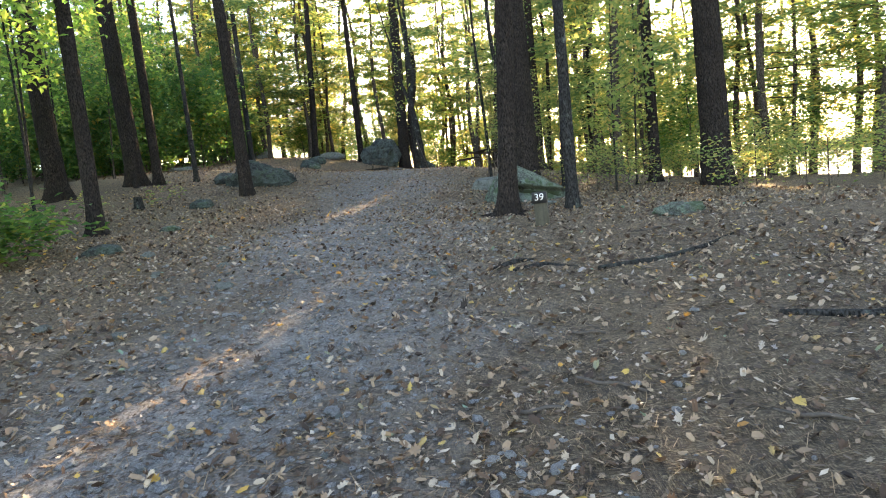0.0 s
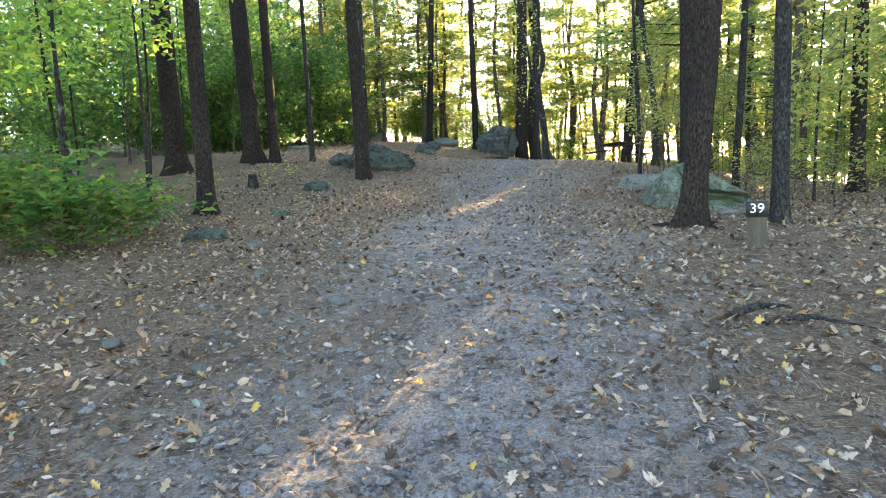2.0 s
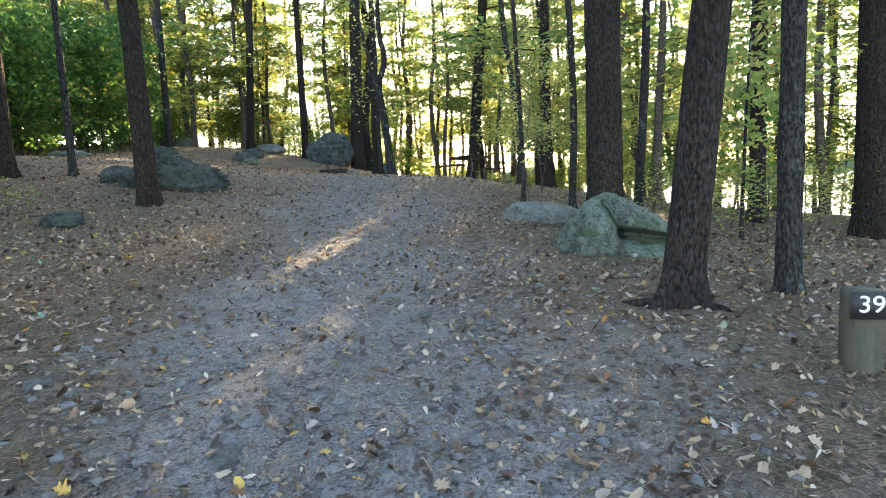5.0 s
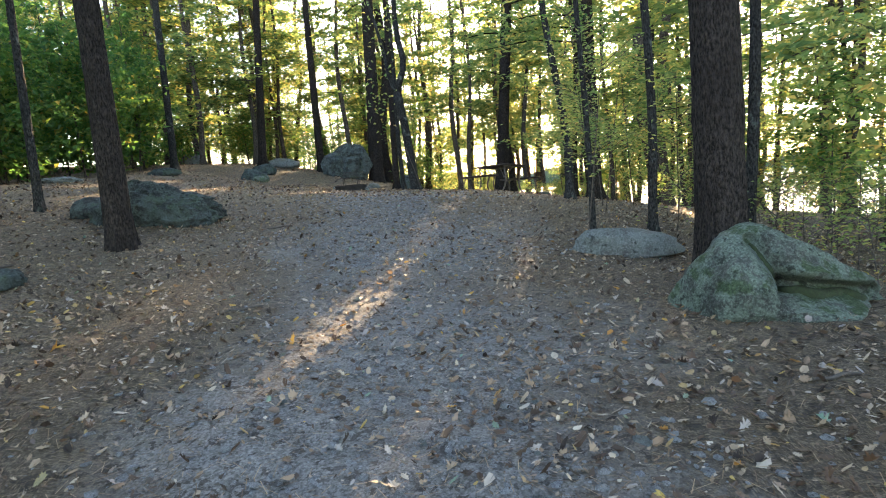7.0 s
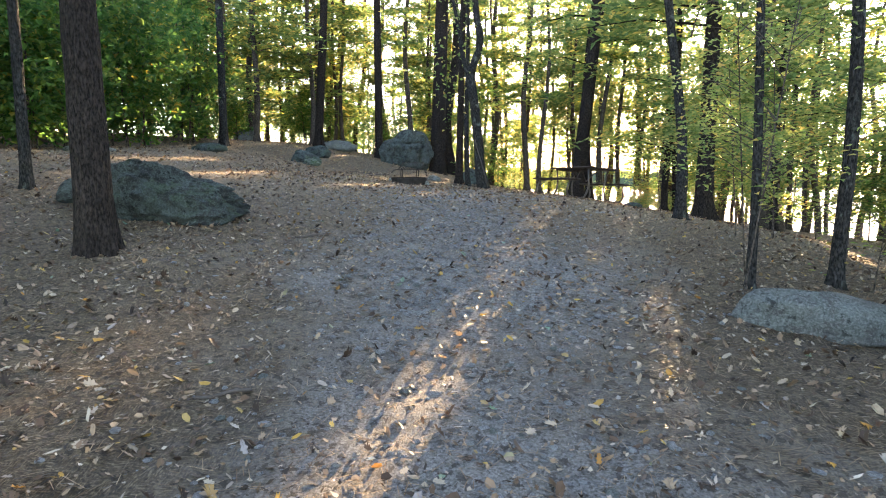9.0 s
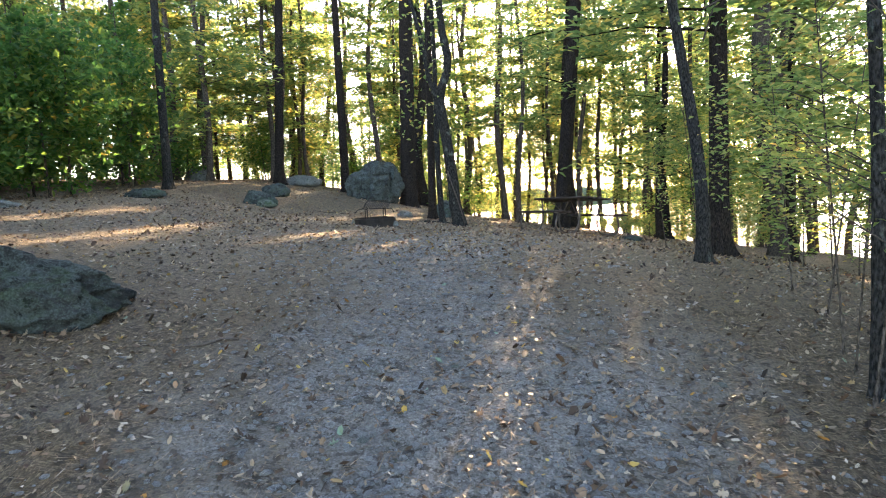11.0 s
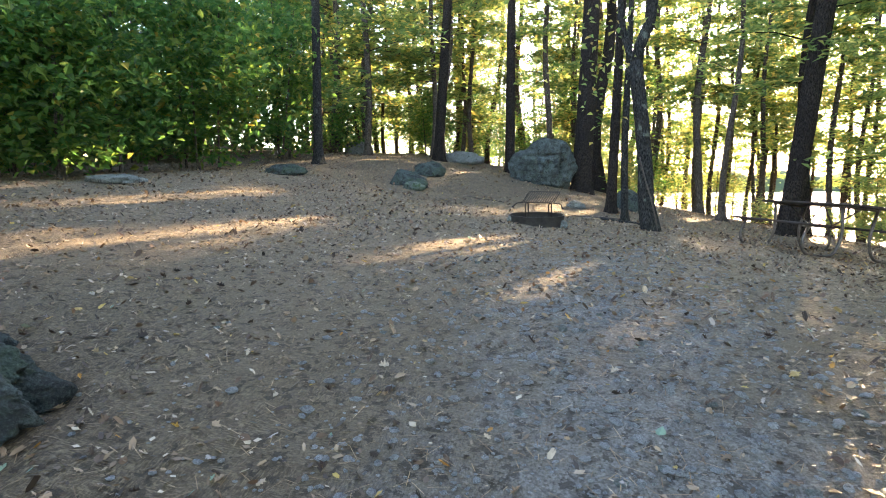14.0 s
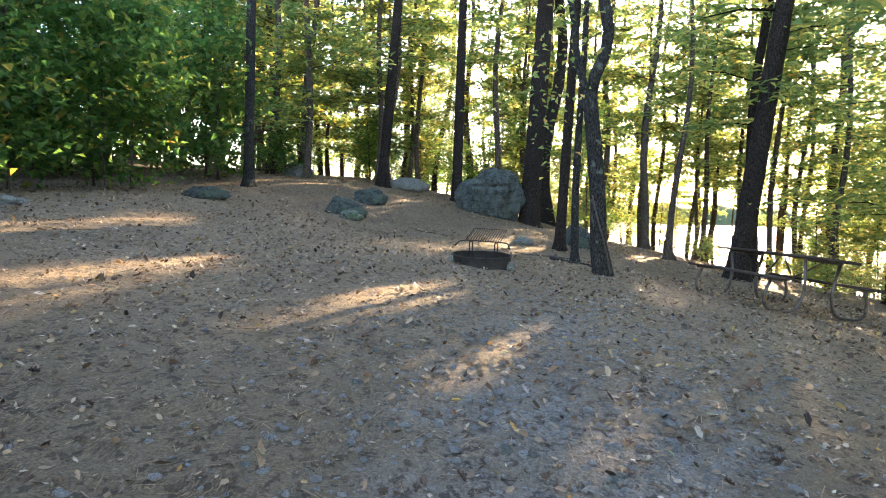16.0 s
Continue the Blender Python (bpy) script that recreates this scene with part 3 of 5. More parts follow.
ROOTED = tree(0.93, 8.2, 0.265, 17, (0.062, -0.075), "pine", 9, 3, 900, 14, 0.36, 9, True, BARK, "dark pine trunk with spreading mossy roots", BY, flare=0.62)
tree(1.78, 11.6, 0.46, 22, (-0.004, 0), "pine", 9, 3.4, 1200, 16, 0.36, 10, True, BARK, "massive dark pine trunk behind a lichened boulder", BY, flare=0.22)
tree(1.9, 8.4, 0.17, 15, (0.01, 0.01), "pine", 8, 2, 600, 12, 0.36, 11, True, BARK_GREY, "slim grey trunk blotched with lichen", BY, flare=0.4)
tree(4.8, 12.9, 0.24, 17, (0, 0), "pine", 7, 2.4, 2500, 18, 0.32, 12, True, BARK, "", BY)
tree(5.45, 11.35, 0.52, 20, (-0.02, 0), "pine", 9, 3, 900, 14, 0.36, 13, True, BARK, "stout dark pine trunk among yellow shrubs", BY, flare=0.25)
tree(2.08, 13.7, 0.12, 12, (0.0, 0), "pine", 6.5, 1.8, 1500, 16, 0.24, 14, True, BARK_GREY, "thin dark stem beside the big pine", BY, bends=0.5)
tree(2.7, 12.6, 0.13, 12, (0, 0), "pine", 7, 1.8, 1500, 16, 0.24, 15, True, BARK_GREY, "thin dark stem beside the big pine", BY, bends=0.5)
tree(6.5, 22.8, 0.42, 18, (0, 0), "pine", 6, 2.8, 4500, 26, 0.28, 16, False, None, "", BY)
tree(7.6, 24.5, 0.36, 18, (0.02, 0), "pine", 6, 2.8, 4500, 26, 0.28, 17, False, None, "", BY)

def forked_tree(x, y):
    """A crooked stem that forks at head height, with a vine up its side and a few leaves."""
    ob = thing("broadleaf_tree", (x, y, gz(x, y)), "crooked dark forked tree with a vine up its stem", "tree", "trees round the camping place")
    stem = ((0, 0, -0.3), (0.0, 0, 0), (-0.1, 0.02, 0.5), (-0.12, 0, 1.0), (-0.2, 0.05, 1.8), (-0.3, 0, 2.5), (-0.34, 0, 2.85))
    right = ((-0.34, 0, 2.7), (-0.28, 0, 3.1), (-0.14, 0.02, 3.45), (-0.1, 0, 3.8), (-0.2, 0, 4.3), (-0.24, 0.1, 4.9), (-0.2, 0.2, 6.5), (-0.1, 0.3, 8.5))
    left = ((-0.34, 0, 2.7), (-0.46, 0.03, 3.05), (-0.56, 0.05, 3.4), (-0.62, 0.05, 3.9), (-0.76, 0.1, 4.6), (-1.0, 0.1, 5.6), (-1.3, 0.0, 7.0))
    part("trunk", tube_bm(stem, [0.22, 0.17, 0.135, 0.125, 0.12, 0.115, 0.11], 24), BARK_GREY, ob)
    part("limb", tube_bm(right, [0.1, 0.095, 0.092, 0.09, 0.085, 0.075, 0.05, 0.02], 18), BARK_GREY, ob)
    part("limb", tube_bm(left, [0.075, 0.06, 0.055, 0.05, 0.045, 0.035, 0.015], 14), BARK_GREY, ob)
    vine = [(0.09 * math.cos(2.2 * h) - 0.12 * h, -0.13 - 0.02 * math.sin(3 * h), h) for h in np.linspace(-0.05, 1.25, 14)]
    part("vine", tube_bm(vine, 0.012, 8), TWIG, ob, "pale bare vine")
    r = np.random.default_rng(81)
    c = np.concatenate([np.array(p) + r.normal(0, 1, (70, 3)) * (0.55, 0.55, 0.4) for p in ((-1.0, 0, 3.2), (-0.9, -0.2, 4.1), (-0.1, 0.2, 5.2), (-1.2, 0.2, 5.4), (0.3, 0.1, 6.4), (-1.1, 0.3, 2.6))])
    c = c[~shades_open(c + np.array([x, y, gz(x, y)]))]
    link("crown", leaves_mesh("crown", c, 0.11, 0.07, 0.6, 82), LEAF_YELLOW, ob, "bright yellow-green leaves")


# trees round the camping place
CAMP = "trees round the camping place"
forked_tree(-0.5, 23.55)
tree(-0.85, 25.2, 0.14, 12, (-0.02, 0), "leafy", 4, 1.8, 700, 18, 0.09, 21, True, BARK_GREY, "thin dark tree with yellow-green leaves", CAMP, bends=0.4)
tree(-1.05, 27.6, 0.24, 15, (0.025, 0), "pine", 6, 2, 2232, 22, 0.22, 22, True, BARK, "", CAMP)
tree(-1.85, 33.0, 0.62, 22, (0.035, 0), "pine", 8, 3, 2976, 22, 0.28, 23, True, BARK, "massive dark pine trunk beside a great boulder", CAMP, flare=0.2)
tree(-1.2, 36.5, 0.5, 20, (0.01, 0), "pine", 7, 3, 2976, 22, 0.28, 24, False, BARK, "", CAMP)
tree(-4.4, 34.2, 0.35, 18, (0.0, 0), "pine", 7.5, 2.4, 2232, 22, 0.25, 25, True, BARK, "", CAMP)
tree(-6.95, 33.7, 0.37, 18, (0.065, 0), "pine", 8, 2.4, 2232, 22, 0.25, 26, True, BARK, "leaning dark pine on the rise", CAMP)
tree(-8.7, 27.6, 0.25, 18, (0.005, 0), "pine", 6, 2.2, 2604, 22, 0.25, 27, True, BARK_GREY, "grey pine trunk rising from green shrubs", CAMP)
tree(-9.0, 45.0, 0.4, 20, (0.06, 0), "pine", 8, 2.6, 2976, 22, 0.28, 28, False, None, "", CAMP)
tree(-8.2, 46.8, 0.34, 20, (0.02, 0), "pine", 8, 2.6, 2976, 22, 0.28, 29, False, None, "", CAMP)
tree(-7.0, 44.0, 0.3, 18, (0.09, 0), "leafy", 7, 2.6, 2170, 20, 0.16, 30, False, None, "", CAMP)
tree(2.75, 27.5, 0.45, 16, (0.1, 0), "pine", 5.2, 3.0, 4030, 28, 0.24, 31, True, BARK, "leaning dark pine behind the picnic table", CAMP, flare=0.3)
tree(3.5, 28.8, 0.26, 15, (0.02, 0), "pine", 3.4, 2.4, 3720, 28, 0.22, 32, False, BARK, "", CAMP)
tree(2.5, 37.3, 0.3, 17, (0.02, 0), "pine", 4, 2.6, 4340, 28, 0.26, 33, False, None, "", CAMP)
tree(2.2, 31.6, 0.19, 12, (0.02, 0), "leafy", 4.2, 2.0, 2232, 20, 0.13, 34, False, None, "", CAMP, bends=0.7)
tree(2.2, 17.6, 0.17, 8, (0.03, 0.02), "leafy", 2.6, 1.6, 700, 18, 0.075, 35, True, BARK_GREY, "crooked thin tree with green leaves at the slope", CAMP, bends=1.3)
tree(3.4, 19.5, 0.3, 15, (0.01, 0), "pine", 3.2, 2.6, 3720, 28, 0.2, 36, True, BARK, "", CAMP)
tree(4.9, 25.5, 0.2, 11, (0.0, 0), "pine", 1.6, 2.4, 4650, 40, 0.18, 37, False, BARK, "young hemlock with layered dark branches", CAMP, droop=0.05)
tree(5.6, 21.0, 0.16, 9, (0.0, 0), "pine", 1.4, 2.0, 4340, 40, 0.17, 38, False, BARK, "young hemlock with layered dark branches", CAMP, droop=0.05)
tree(6.6, 29.0, 0.22, 12, (0.0, 0), "pine", 1.8, 2.6, 4650, 40, 0.2, 39, False, BARK, "young hemlock with layered dark branches", CAMP, droop=0.05)

# the wood behind and beside: slim pines, with saplings between them
R = random.Random(5)


def free(x, y):
    """Keeps the wood off the track and the clearing."""
    if -10.5 < x < 4.6 and y < 35:
        return False
    if y < 14 and -10 < x < 7.5:
        return False
    return not (y < 3 and abs(x) < 13)


def to_lake(x, y):
    """The open view down to the lake."""
    return y > 27 and 0.2 < (x + 1.4) / (y - 10) < 0.36


placed = 0
while placed < 118:
    x, y = R.uniform(-30, 30), R.uniform(4, 60)
    if R.random() < 0.45:
        x, y = R.uniform(-22, 20), R.uniform(35, 60)
    if not free(x, y) or gz(x, y) < LAKE_Z + 0.5 or stem_shades(x, y, (0, 0), 16):
        continue
    placed += 1
    tall = R.uniform(12, 17)
    far = y > 34
    if R.random() < 0.72:
        tree(x, y, R.uniform(0.14, 0.4), tall, (R.uniform(-0.03, 0.04), 0), "pine", R.uniform(1.2, 5.5) if not to_lake(x, y) else R.uniform(4.5, 7), R.uniform(2.0, 3.1), (4600 if to_lake(x, y) else 2600) if y > 14 else 1600, 28, 0.3, 100 + placed)
    else:
        tree(x, y, R.uniform(0.1, 0.22), tall * 0.6, (R.uniform(-0.06, 0.08), 0), "leafy", R.uniform(1.8, 4) if not to_lake(x, y) else 5.0, R.uniform(1.8, 2.8), 2600, 24, 0.16, 100 + placed, bends=0.6, label="slim broadleaf tree with yellow-green leaves" if R.random() < 0.5 else "")
placed = 0
while placed < 90:
    x, y = R.uniform(-24, 24), R.uniform(16, 56)
    if R.random() < 0.4:
        x, y = R.uniform(-12, 14), R.uniform(36, 54)
    if not free(x, y) or to_lake(x, y) or gz(x, y) < LAKE_Z + 0.6:
        continue
    placed += 1
    tree(x, y, R.uniform(0.03, 0.07), R.uniform(1.8, 4.6), (R.uniform(-0.08, 0.08), 0), "shrub", 0.3, R.uniform(0.9, 1.7), 1250, 18, 0.14, 300 + placed, group="undergrowth", label="thin sapling with yellow-green leaves" if R.random() < (0.65 if x > -6 else 0.2) else "leafy green sapling of thin stems", name="sapling")

# further pines towards the lake, added for shade and to close sky gaps
for i in range(14):
    x, y = R.uniform(1.5, 22), R.uniform(40, 58)
    if stem_shades(x, y, (0, 0), 16):
        continue
    tree(x, y, R.uniform(0.2, 0.35), R.uniform(13, 16), (R.uniform(-0.03, 0.03), 0), "pine", R.uniform(3.0, 5.0), 3.0, 3600, 28, 0.26, 900 + i)

for i in range(11):
    x, y = R.uniform(-16, -5.5), R.uniform(37, 50)
    tree(x, y, R.uniform(0.18, 0.32), R.uniform(12, 15), (R.uniform(-0.03, 0.03), 0), "pine", R.uniform(1.2, 3.0), 2.6, 3200, 28, 0.28, 680 + i)
for i in range(26):
    x, y = R.uniform(2.8, 10), R.uniform(27.5, 38)
    tree(x, y, 0.025, R.uniform(0.35, 0.9), (0, 0), "shrub", 0.05, R.uniform(0.5, 0.9), 330, 12, 0.1, 720 + i, group="slope shrubs", label="low bush with small yellow-green leaves")

for i in range(13):
    x, y = R.uniform(8, 20), R.uniform(13, 34)
    if stem_shades(x, y, (0, 0), 14):
        continue
    tree(x, y, R.uniform(0.16, 0.3), R.uniform(11, 14), (R.uniform(-0.03, 0.03), 0), "pine", R.uniform(0.9, 3.0), 2.7, 2600, 30, 0.22, 930 + i)
for i in range(16):
    x, y = R.uniform(2.3, 4.7), R.uniform(10.3, 15.5)
    tree(x, y, 0.014, R.uniform(0.4, 1.2), (R.uniform(-0.2, 0.2), 0), "shrub", 0.12, R.uniform(0.3, 0.55), 130, 14, 0.055, 780 + i, group="slope shrubs", label="straggling bush of thin stems and yellow-green leaves")

# dense pines above the lake shore, added to shade the track and clearing
for i, (x, y, h, b_) in enumerate(((5.3, 40.2, 14, 3.4), (7.4, 42.3, 15, 3.0), (9.4, 40.8, 15, 2.6), (11.6, 43.2, 15, 2.8), (13.6, 41.5, 14, 2.4), (15.5, 45.0, 15, 2.6), (3.2, 42.4, 14, 4.2), (0.9, 44.6, 14, 4.6), (10.6, 43.4, 19, 4.5), (9.1, 37.2, 18, 4.2), (7.2, 37.8, 13, 2.6),
                               (4.2, 44.5, 16, 4.4), (2.2, 47.0, 16, 4.6), (6.3, 46.5, 16, 4.6), (9.0, 46.5, 17, 4.8), (11.4, 48.0, 17, 4.6), (8.2, 50.5, 17, 5.0), (10.2, 45.0, 16, 4.6), (12.8, 45.6, 16, 4.2), (14.0, 48.5, 17, 4.0), (17.5, 47.0, 16, 3.0), (20.0, 43.0, 16, 2.6), (18.5, 39.0, 15, 2.4))):
    tree(x, y, 0.24, h, (0.01, 0), "pine", b_, 3.0, 4200, 34, 0.24, 960 + i, label="dense dark green pine added on the lake shore for shade", group="shore pines")

# pines beside the slope
for i, (x, y) in enumerate(((11.6, 15.2), (10.4, 18.2), (13.6, 17.6), (15.4, 21.5), (12.4, 22.6), (13.0, 13.6), (17.0, 18.5))):
    tree(x, y, R.uniform(0.16, 0.3), R.uniform(12, 15), (R.uniform(-0.03, 0.03), 0), "pine", R.uniform(0.9, 2.2), 2.6, 2600, 32, 0.22, 1040 + i)

# dark pines behind the thicket
for i in range(16):
    x, y = -23 + 15.5 * (i + R.random()) / 16, R.uniform(31.5, 44)
    if stem_shades(x, y, (0, 0), 14):
        continue
    tree(x, y, R.uniform(0.2, 0.34), R.uniform(13, 16), (R.uniform(-0.03, 0.03), 0), "pine", R.uniform(1.5, 3.5), 2.9, 3000, 30, 0.28, 1000 + i)

# the green thicket on the rise
placed = 0
while placed < 40:
    x, y = R.uniform(-19, -9.3), R.uniform(17, 31)
    if x > -11.5 and y < 21 or x > -10 and y < 25:
        continue
    placed += 1
    tree(x, y, R.uniform(0.04, 0.08), R.uniform(2.6, 6.5), (R.uniform(-0.08, 0.08), R.uniform(-0.08, 0.05)), "shrub", 0.1, R.uniform(1.1, 1.8), 1600, 30, 0.19, 400 + placed, group="green thicket", label="dense green sapling with broad leaves", name="sapling", flat=0.62)
placed = 0
while placed < 9:
    x, y = R.uniform(-18, -9.6), R.uniform(9.5, 18)
    placed += 1
    tree(x, y, R.uniform(0.04, 0.08), R.uniform(2.2, 5.5), (R.uniform(-0.08, 0.08), 0), "shrub", 0.3, R.uniform(1.0, 1.7), 1200, 22, 0.13, 440 + placed, group="green thicket", label="dense green sapling with broad leaves", name="sapling", flat=0.62)
placed = 0
while placed < 26:
    x, y = R.uniform(-20, -9.6), R.uniform(18.5, 33)
    if x > -11.5 and y < 22.5:
        continue
    placed += 1
    tree(x, y, 0.03, R.uniform(0.9, 1.7), (0, 0), "shrub", 0.05, R.uniform(0.8, 1.2), 900, 18, 0.12, 600 + placed, group="green thicket", label="low dense bush with green leaves", flat=0.62)
for i, (x, y, h, b_) in enumerate(((-7.3, 6.7, 4.6, 1.7), (-8.7, 8.0, 5.5, 1.6), (-7.0, 9.9, 5.4, 2.5), (-9.4, 6.2, 5.0, 1.2), (-9.9, 9.4, 5.5, 1.2), (-11, 13, 6, 1.0), (-10.2, 15.8, 6.5, 1.4), (-9.6, 18.0, 6.0, 2.4), (-6.5, 7.7, 5.2, 2.3), (-7.9, 11.2, 6.0, 2.4))):
    tree(x, y, 0.06, h, (0.05, -0.02), "leafy", b_, 1.75, 1150, 22, 0.135, 640 + i, False, BARK_GREY, "slim maple sapling with bright green leaves", "low growth", 0.6, flat=0.6)
for i, (x, y, h, b_) in enumerate(((3.4, 11.2, 3.6, 0.9), (4.2, 12.4, 4.4, 1.0))):
    tree(x, y, 0.045, h, (0.03, 0), "leafy", b_, 1.05, 620, 20, 0.12, 660 + i, False, BARK_GREY, "slender maple sapling with bright yellowish-green leaves", "low growth", 0.8, flat=0.6)
tree(1.2, 13.5, 0.075, 9, (0.006, 0), "leafy", 2.2, 1.3, 420, 16, 0.07, 664, True, BARK_GREY, "slim dark stem rising from thin-stemmed shrubs", "low growth", 0.8)
# low growth by the track
tree(-5.9, 7.0, 0.03, 0.55, (0, 0), "shrub", 0.08, 1.0, 1100, 24, 0.125, 470, group="low growth", label="low bush with broad green leaves")
tree(-6.9, 7.0, 0.03, 0.7, (0, 0), "shrub", 0.08, 1.1, 1300, 24, 0.125, 471, group="low growth", label="low bush with broad green leaves")
tree(-7.6, 8.2, 0.03, 0.8, (0, 0), "shrub", 0.12, 1.0, 1200, 18, 0.12, 472, group="low growth", label="low bush with broad green leaves")
tree(-7.6, 9.0, 0.07, 5.2, (0.06, -0.05), "leafy", 2.6, 1.9, 1300, 16, 0.11, 473, False, BARK_GREY, "slim maple sapling with bright green leaves", "low growth", 0.6)
tree(-9.6, 11.0, 0.07, 6, (0.03, -0.03), "leafy", 2.4, 2.2, 1500, 16, 0.11, 474, False, BARK_GREY, "slim maple sapling with bright green leaves", "low growth", 0.6)
for i in range(7):
    tree(-6.6 + R.uniform(-1.3, 1.0), 11.2 + R.uniform(-1.5, 1.5), 0.012, R.uniform(0.2, 0.4), (0, 0), "shrub", 0.05, 0.25, 46, 8, 0.07, 480 + i, group="seedlings", label="small seedling with yellow-green leaves", name="seedling")
for i, (x, y, h) in enumerate(((1.1, 13.4, 2.6), (1.45, 14.1, 2.9), (1.9, 14.9, 2.4), (2.2, 15.8, 2.6), (2.9, 16.2, 2.8), (1.3, 13.8, 1.6), (3.2, 15.2, 2.2), (2.6, 18.5, 2.4), (3.0, 20.6, 2.0))):
    tree(x, y, 0.017, h, (R.uniform(-0.16, 0.16), 0), "shrub", 0.75, 0.8, 620, 22, 0.06, 500 + i, group="slope shrubs", label="thin-stemmed shrub with small yellow-green leaves")
placed = 0
while placed < 30:
    x, y = R.uniform(3.4, 10), R.uniform(7.2, 19)
    if x < 4.4 and y < 10 or y < 9 and x < 5:
        continue
    placed += 1
    tree(x, y, 0.025, R.uniform(0.5, 1.3), (0, 0), "shrub", 0.12, R.uniform(0.5, 0.8), 330, 12, 0.075, 520 + placed, group="slope shrubs", label="low bush with small yellow-green leaves")

# ---- boulders ----
def rock(name, x, y, size, label, mat, seed, turn=0.0, detail=4, facets=13, rough=0.075, profile=None, sink=0.25, groove=None, group="boulders", parent=None, belly=0.06):
    """A weathered rock cut by worn planes. size: its width, depth and height above the ground; profile: heights along its width; groove: a cleft from one point to another of its front."""
    r = np.random.default_rng(seed)
    bm = bmesh.new()
    bmesh.ops.create_icosphere(bm, subdivisions=detail, radius=1)
    nor = r.normal(0, 1, (facets, 3)) * (1, 1, 0.8)
    nor /= np.linalg.norm(nor, axis=1, keepdims=True)
    away = r.uniform(0.62, 0.95, facets)
    w, d, h = size
    high = h * (1 + sink)
    off = Vector(r.uniform(-50, 50, 3))
    for v in bm.verts:
        u = np.array(v.co)
        dots = nor @ u
        t = np.minimum(1.0, np.where(dots > 0.05, away / np.maximum(dots, 0.05), 9))
        s = -np.log(np.exp(-26 * np.append(t, 1.0)).sum()) / 26
        q = v.co * s
        n = noise.fractal(v.co * 1.6 + off, 0.9, 2.1, 5) * rough * 1.6 + noise.noise(v.co * 7 + off) * rough * 0.35 + noise.noise(v.co * 19 + off) * rough * 0.12
        q = q * (1 + n)
        p = Vector((q.x * w / 2, q.y * d / 2, h * (belly + (1 - belly) * (q.z ** 0.72 if belly < 0.3 else q.z)) if q.z > 0 else h * (belly + (belly + sink) * q.z)))
        if profile:
            k = np.interp(q.x, [a for a, _ in profile], [b for _, b in profile])
            p.z = p.z * k if p.z > 0 else p.z
        for (ax, az), (bx, bz), depth, wide in groove or ():
            if q.y < 0.35:
                ux, uz = bx - ax, bz - az
                f = max(0, min(1, ((p.x - ax) * ux + (p.z - az) * uz) / (ux * ux + uz * uz)))
                near_ = math.hypot(p.x - ax - f * ux, p.z - az - f * uz) / wide
                p += Vector((0, 1, 0.12)) * math.exp(-near_ * near_) * depth
        v.co = p
    ob = part(name, bm, mat, parent)
    ob.matrix_basis = pose(x, y, gz(x, y) - 0.04 * min(1, h), 0, 0, turn)
    return tagged(ob, label, "rock", group) if parent is None else ob


rock("boulder", -4.55, 14.72, (2.15, 1.05, 0.67), "low dark grey boulder with a sloping back", STONE_DARK, 3, 4, 6, 14, 0.19, ((-1, 0.5), (-0.72, 0.88), (-0.45, 1.06), (-0.12, 1.0), (0.2, 0.8), (0.55, 0.66), (0.82, 0.54), (1, 0.3)), sink=0.6)
rock("boulder", -5.45, 14.95, (0.7, 0.6, 0.3), "small dark rock leaning on a boulder", STONE_DARK, 33, 10, 4)
cleft = rock("boulder", 1.5, 10.5, (1.66, 1.4, 0.66), "green-grey lichened boulder split by a mossy cleft", STONE, 8, -8, 6, 10, 0.055, ((-1, 0.8), (-0.5, 1.02), (-0.1, 1.06), (0.3, 0.9), (0.7, 0.62), (1, 0.35)), groove=(((-0.22, 0.52), (-0.06, 0.16), 0.16, 0.055), ((-0.04, 0.17), (0.66, 0.05), 0.34, 0.085)))
def seam(under, points, thick):
    """A strip of moss along a cleft in a rock's front, coloured dark for the gap's shade."""
    co = np.array([v.co[:] for v in under.data.vertices])
    co = co[co[:, 1] < 0.1]
    line = []
    for x, z in points:
        k = np.argmin((co[:, 0] - x) ** 2 + (co[:, 2] - z) ** 2)
        line.append((x, co[k, 1] + 0.012, z))
    part("moss", tube_bm(line, [thick * (0.4 + 0.6 * math.sin(math.pi * (i + 0.5) / len(line))) for i in range(len(line))], 8), MOSS_SHADE, under, "dark moss strip holding the shade of the cleft")


seam(cleft, [(-0.21 + 0.15 * s, 0.5 - 0.33 * s + 0.02 * math.sin(9 * s)) for s in np.linspace(0, 1, 12)], 0.03)
seam(cleft, [(-0.03 + 0.66 * s, 0.15 - 0.11 * s + 0.015 * math.sin(11 * s)) for s in np.linspace(0, 1, 12)], 0.055)
rock("boulder", 1.25, 12.55, (1.3, 0.75, 0.3), "flat-topped grey rock at the track's edge", STONE_PALE, 12, -14, 5, 9, 0.06, ((-1, 0.85), (-0.7, 1.2), (-0.3, 1.1), (0.2, 0.95), (0.7, 0.8), (1, 0.6)))
rock("boulder", -3.08, 32.5, (2.5, 1.9, 1.76), "great rounded grey boulder with a cracked face", STONE_GREAT, 21, 15, 6, 17, 0.11, sink=0.3, belly=0.36, groove=(((0.55, 1.15), (0.45, 0.2), 0.14, 0.07), ((-0.6, 0.9), (0.5, 0.95), 0.08, 0.06), ((-0.25, 1.1), (-0.3, 0.35), 0.07, 0.05)))
